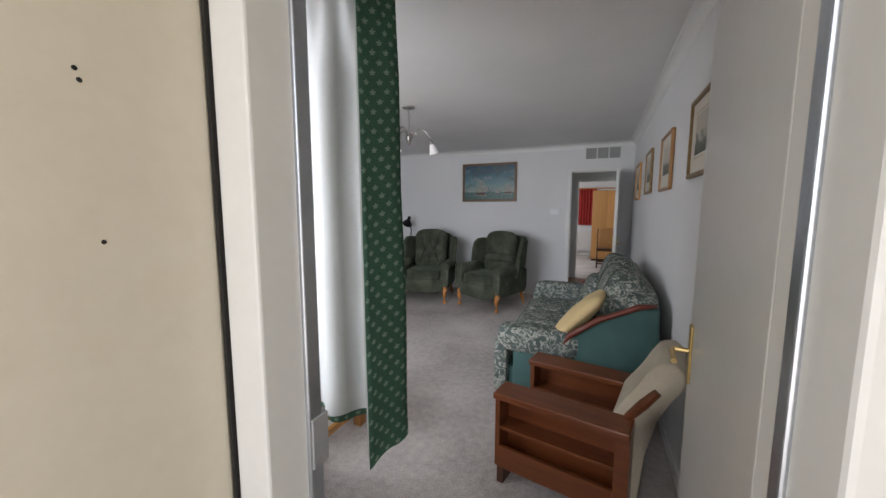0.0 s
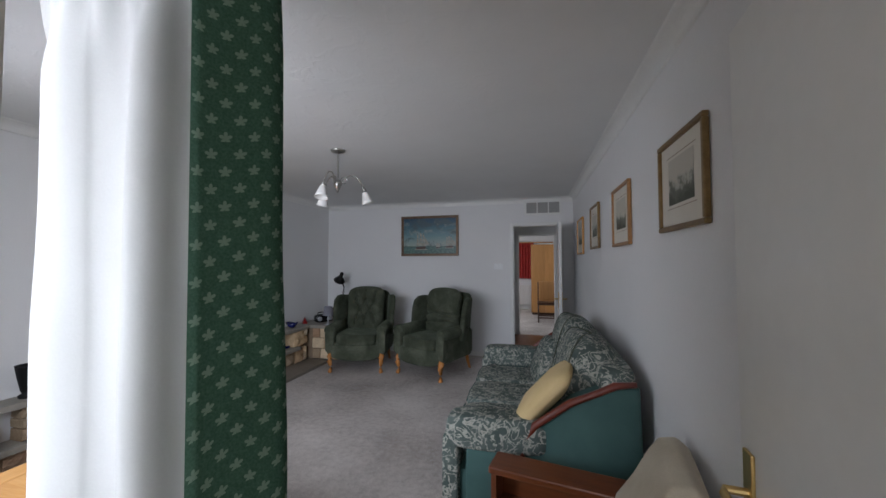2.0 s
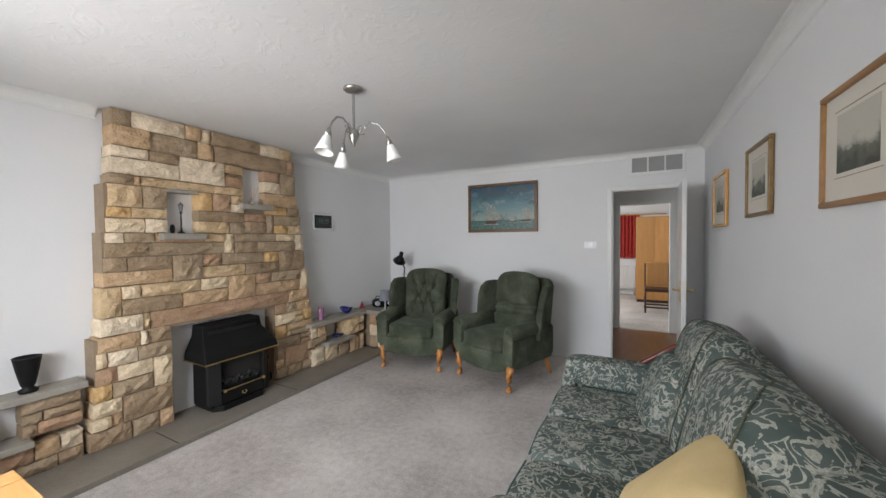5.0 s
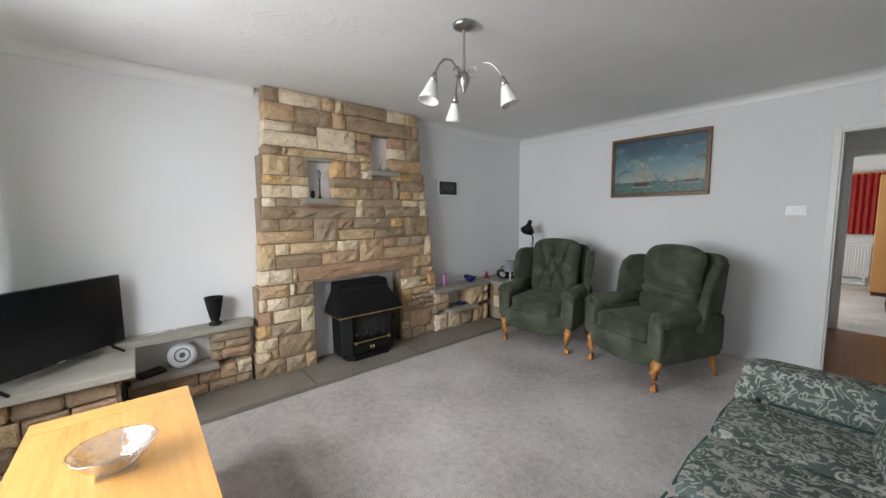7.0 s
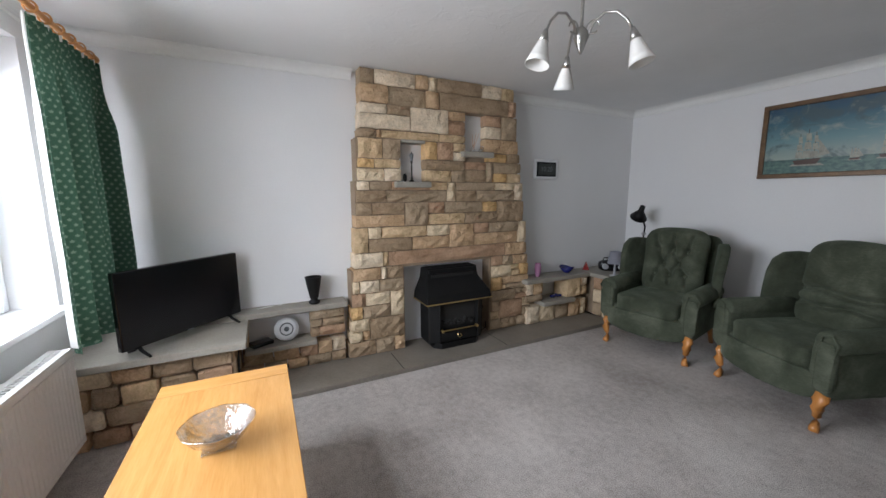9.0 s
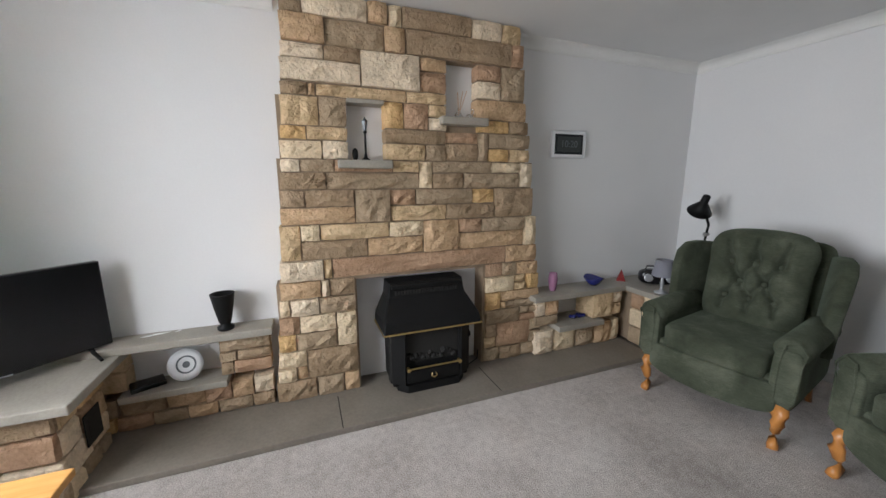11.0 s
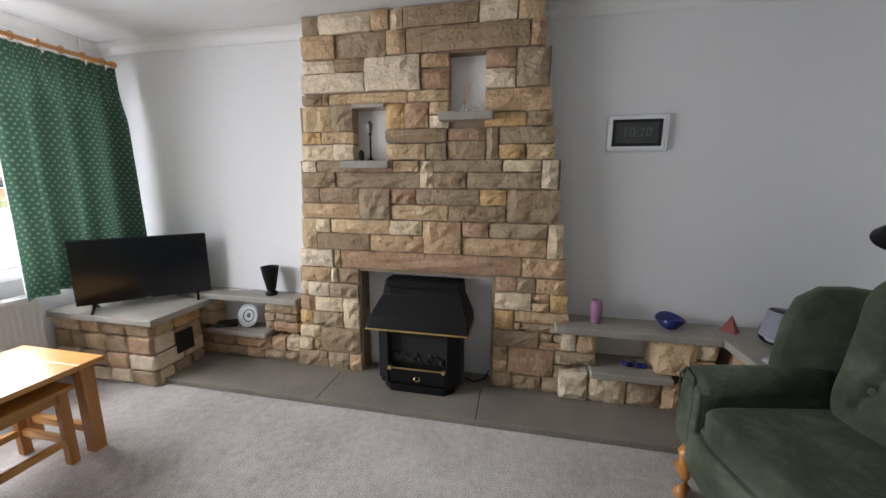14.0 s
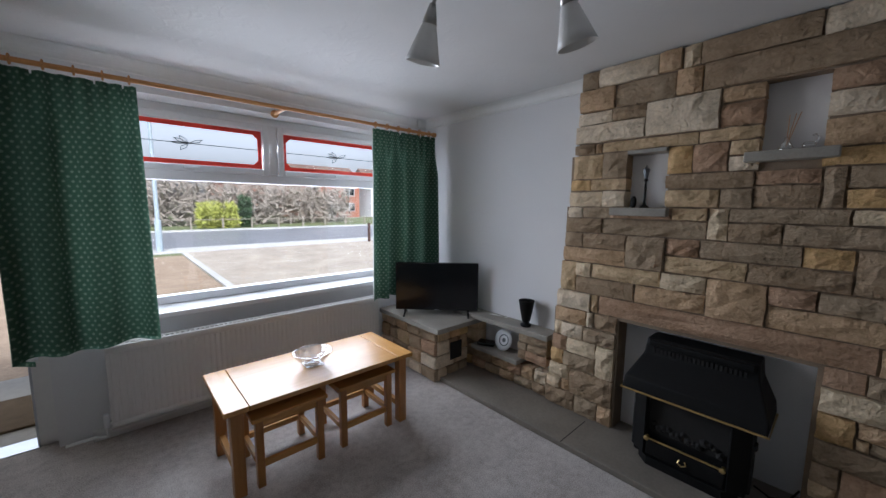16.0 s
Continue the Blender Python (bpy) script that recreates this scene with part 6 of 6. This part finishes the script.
lamp = thing("ceiling_light", "brushed nickel ceiling light with three frosted glass shades", "ceiling light", pose(-0.755, 4.39, H))
part("rose", lathe([(0.062, 0.0), (0.062, -0.012), (0.05, -0.022), (0.012, -0.032)], 26), CHROME, lamp, "", True)
part("stem", tube([(0, 0, -0.02), (0, 0, -0.27)], 0.008, 10), CHROME, lamp)
part("hub", lathe([(0.008, -0.25), (0.030, -0.275), (0.034, -0.30), (0.022, -0.33), (0.010, -0.36), (0.004, -0.372)], 20), CHROME, lamp, "", True)
for g in (radians(31), radians(151), radians(271)):
    d = Vector((math.cos(g), math.sin(g), 0))

    def on(r, z):
        return tuple(d * r + Vector((0, 0, z)))
    arm = part("arm", tube([on(0.02, -0.32), on(0.05, -0.25), on(0.10, -0.215), on(0.15, -0.225), on(0.19, -0.265), on(0.215, -0.315)], 0.006, 8), CHROME, lamp, "curved arm", True)
    part("curl", tube([on(0.05 + 0.028 * math.cos(q * 0.5), -0.265 + 0.028 * math.sin(q * 0.5)) for q in range(12)], 0.0035, 6), CHROME, arm)
    tilt = Matrix.Translation(on(0.215, -0.31)) @ Vector((0, 0, -1)).rotation_difference(Vector((d.x * 0.30, d.y * 0.30, -1))).to_matrix().to_4x4()
    sh = part("shade", lathe([(0.020, -0.045), (0.030, -0.075), (0.045, -0.125), (0.055, -0.155), (0.051, -0.155), (0.026, -0.075)], 22, tilt, False), FROST, arm, "frosted white glass shade", True)
    part("cup", lathe([(0.009, 0.005), (0.016, -0.02), (0.024, -0.05), (0.018, -0.05)], 16, tilt), CHROME, arm, "nickel lamp cup", True)

# ---- seen through the hall door ----
wd = thing("wardrobe", "tall teak-veneer wardrobe in the bedroom", "wardrobe", pose(0.84, 12.0, 0))
part("body", box(0, 0, 0.06, 0.75, 0.55, 1.95, 0.004), WARDROBE, wd)
part("plinth", box(0.02, 0.02, 0, 0.73, 0.53, 0.06), DARKWOOD, wd)
part("door", box(0.005, -0.018, 0.07, 0.372, -0.001, 1.94, 0.003), WARDROBE, wd)
part("door", box(0.378, -0.018, 0.07, 0.745, -0.001, 1.94, 0.003), WARDROBE, wd)
dr = thing("bedroom_chair", "dark turned-leg chair with a tan upholstered back", "chair", pose(0.99, 10.66, 0))
part("seat", box(0, 0, 0.42, 0.46, 0.42, 0.48, 0.015), DARKWOOD, dr)
part("backrest", box(0.03, 0.38, 0.5, 0.43, 0.43, 0.98, 0.02), WARDROBE, dr, "tan upholstered back")
for x in (0.02, 0.44):
    for y in (0.03, 0.40):
        part("leg", lathe([(0.016, 0), (0.02, 0.08), (0.012, 0.11), (0.02, 0.2), (0.012, 0.3), (0.02, 0.42)], 10, pose(x, y, 0)), DARKWOOD, dr, "", True)
        if y > 0.3:
            part("back_post", lathe([(0.015, 0.46)] + [(0.012 + 0.006 * (k % 2), 0.5 + 0.035 * k) for k in range(14)], 10, pose(x, y, 0)), DARKWOOD, dr, "", True)
for y in (0.02, 0.39):
    part("stretcher", box(0.02, y, 0.10, 0.44, y + 0.025, 0.13), DARKWOOD, dr)
bcp = thing("curtain_pole", "bedroom curtain pole above the red curtain", "curtain pole", pose(0.3, 13.08, 2.06))
part("pole", tube([(0, 0, 0), (1.2, 0, 0)], 0.016), RAILWOOD, bcp)
part("bracket", boxes((0.05, 0, -0.01, 0.08, 0.12, 0.01), (1.1, 0, -0.01, 1.13, 0.12, 0.01)), RAILWOOD, bcp)
rcu = thing("curtain", "red patterned bedroom curtain", "curtain", pose(0.42, 13.08, 0))
bm = bmesh.new()
rows = [[bm.verts.new((0.5 * i / 40, 0.03 * math.sin(i * 0.95), z)) for i in range(41)] for z in (2.05, 1.5, 0.95)]
for a, c in zip(rows, rows[1:]):
    for i in range(40):
        bm.faces.new((a[i], a[i + 1], c[i + 1], c[i]))
part("cloth", bm, REDCLOTH, rcu, "", True)
brd = thing("radiator", "white bedroom radiator below the red curtain", "radiator", pose(0.35, 13.1, 0))
part("panel", prism([(0, 0.06), (0, 0)] + [q for k in range(12) for q in ((0.02 + k * 0.038, 0), (0.024 + k * 0.038, -0.006), (0.036 + k * 0.038, -0.006), (0.04 + k * 0.038, 0))] + [(0.48, 0), (0.48, 0.06)], "z", 0.15, 0.75), RADIATOR, brd)
for x in (0.05, 0.40):
    part("foot", box(x, 0.01, 0, x + 0.03, 0.05, 0.15), RADIATOR, brd)
bx = thing("wooden_box", "dark wooden box on the hall side of the sofa", "box", pose(1.0, 5.62, 0))
part("body", box(0, 0, 0, 0.34, 0.30, 0.42, 0.01), MAHOG, bx)
part("lid", box(-0.01, -0.01, 0.42, 0.35, 0.31, 0.45, 0.008), MAHOG, bx)

# ---- outside ----
GZ = -0.30
structure("ground", box(-300, -400, GZ - 0.5, 300, 60, GZ), GRASS, "rough grass verges reaching into the distance", "ground")
structure("ground_drive", box(-14, -11.4, GZ, -1.9, 1.2, GZ + 0.012), GRAVEL, "pale gravel front drive", "drive")
structure("ground_bed", box(-1.7, -10.6, GZ, 4.5, 1.2, GZ + 0.010), SOIL, "bare soil front garden bed", "garden bed")
structure("trim_kerb_drive", box(-1.88, -11.0, GZ, -1.72, 1.2, GZ + 0.05), CONCRETE, "dark edging between gravel and soil", "kerb")
structure("pavement", box(-120, -13.2, GZ, 120, -11.4, GZ + 0.02), CONCRETE, "pale concrete pavement", "pavement")
structure("road", box(-150, -23.5, GZ, 150, -13.3, GZ + 0.008), ASPHALT, "wet grey asphalt road", "road")
structure("kerb", box(-150, -23.75, GZ, 150, -23.5, GZ + 0.12), CONCRETE, "pale concrete kerb across the road", "kerb")
pst = thing("lamp_post", "grey-blue painted steel lamp post on the verge", "lamp post", pose(-1.2, -12.4, GZ))
part("post", tube([(0, 0, 0), (0, 0, 1.2), (0, 0, 1.22), (0, 0, 6)], [0.11, 0.11, 0.075, 0.06], 14), POSTPAINT, pst)
bol = thing("bollard", "short dark wooden bollard beside the drive", "bollard", pose(-9.5, -11.0, GZ))
part("post", tube([(0, 0, 0), (0, 0, 0.95)], 0.07, 10), DARKWOOD, bol)


def hedge(name, x0, x1, y, h, mat, n, label, spread=1.6, ln=0.9):
    rnd = random.Random(5)
    verts, faces = [], []
    for k in range(n):
        c = Vector((rnd.uniform(x0, x1), y + rnd.uniform(-spread, spread), GZ + h * rnd.random() ** 0.8 * (0.8 + 0.2 * math.sin(k))))
        d = Vector((rnd.uniform(-1, 1), rnd.uniform(-1, 1), rnd.uniform(-0.3, 1.2))).normalized()
        s = d.cross(Vector((rnd.random(), rnd.random(), rnd.random()))).normalized() * rnd.uniform(0.03, 0.09)
        e = d * rnd.uniform(0.4, 1.0) * ln
        i = len(verts)
        verts += [c - e - s, c - e + s, c + e + s * 0.3, c + e - s * 0.3]
        faces.append((i, i + 1, i + 2, i + 3))
    me = bpy.data.meshes.new(name)
    me.from_pydata([tuple(v) for v in verts], [], faces)
    me.materials.append(mat)
    return tagged(new(name, me), label, "hedge", kind="stuff")


hedge("hedge", -19, 25, -32, 4.2, TWIG, 9000, "tall bare twiggy hedge across the road")
hedge("shrub", -7.2, -4.6, -27.5, 2.0, LEAFG, 1200, "yellow-green shrub across the road", 0.9, 0.35)
hedge("conifer", -8.2, -7.4, -27.3, 2.6, CONIFER, 700, "small dark conifer across the road", 0.4, 0.3)
for k in range(14):
    fp = thing("fence_post", "low wooden fence post on the far verge", "fence post", pose(-26 + 2.0 * k, -26.2, GZ), "fence on the far verge")
    part("post", box(-0.06, -0.06, 0, 0.06, 0.06, 0.8, 0.01), TWIG, fp)
fen = thing("fence_rail", "low wooden fence rail on the far verge", "fence", pose(0, -26.2, GZ + 0.55))
part("rail", box(-26, -0.02, 0.1, 2, 0.02, 0.15, 0.01), TWIG, fen)


def house(m, w, label, walls=BRICK):
    ho = thing("house", label, "house", m, "houses across the road")
    part("wall", box(0, 0, 0, w, 7, 4.9), walls, ho)
    part("roof", prism([(-0.4, 4.8), (7.4, 4.8), (3.5, 7.6)], "x", -0.3, w + 0.3), TILE, ho, "brown tiled roof")
    for x in (0.8, w - 2.6):
        for z in (0.9, 3.1):
            wi = part("window", box(x, 7.0, z, x + 1.8, 7.06, z + 1.2, 0.02), PVC, ho)
            for q in (0.06, 0.94):
                part("pane", box(x + q, 7.05, z + 0.06, x + q + 0.8, 7.075, z + 1.14), SCREEN, wi)
    part("door", box(w / 2 - 0.45, 7.0, 0, w / 2 + 0.45, 7.08, 2.1, 0.01), PVC, ho)
    return ho


h1 = house(pose(-28, -52, GZ), 9, "red brick house with white windows across the road")
house(pose(-38.5, -51, GZ), 9, "white rendered house with a brown roof across the road", CHINA)
copy_thing(h1, pose(-20, -62, GZ))
bins = thing("wheelie_bin", "pale bin beside the brick house", "bin", pose(-21.5, -42, GZ))
part("body", prism([(-0.3, 0), (0.3, 0), (0.36, 1.2), (-0.36, 1.2)], "x", -0.5, 0.5), CHINA, bins)
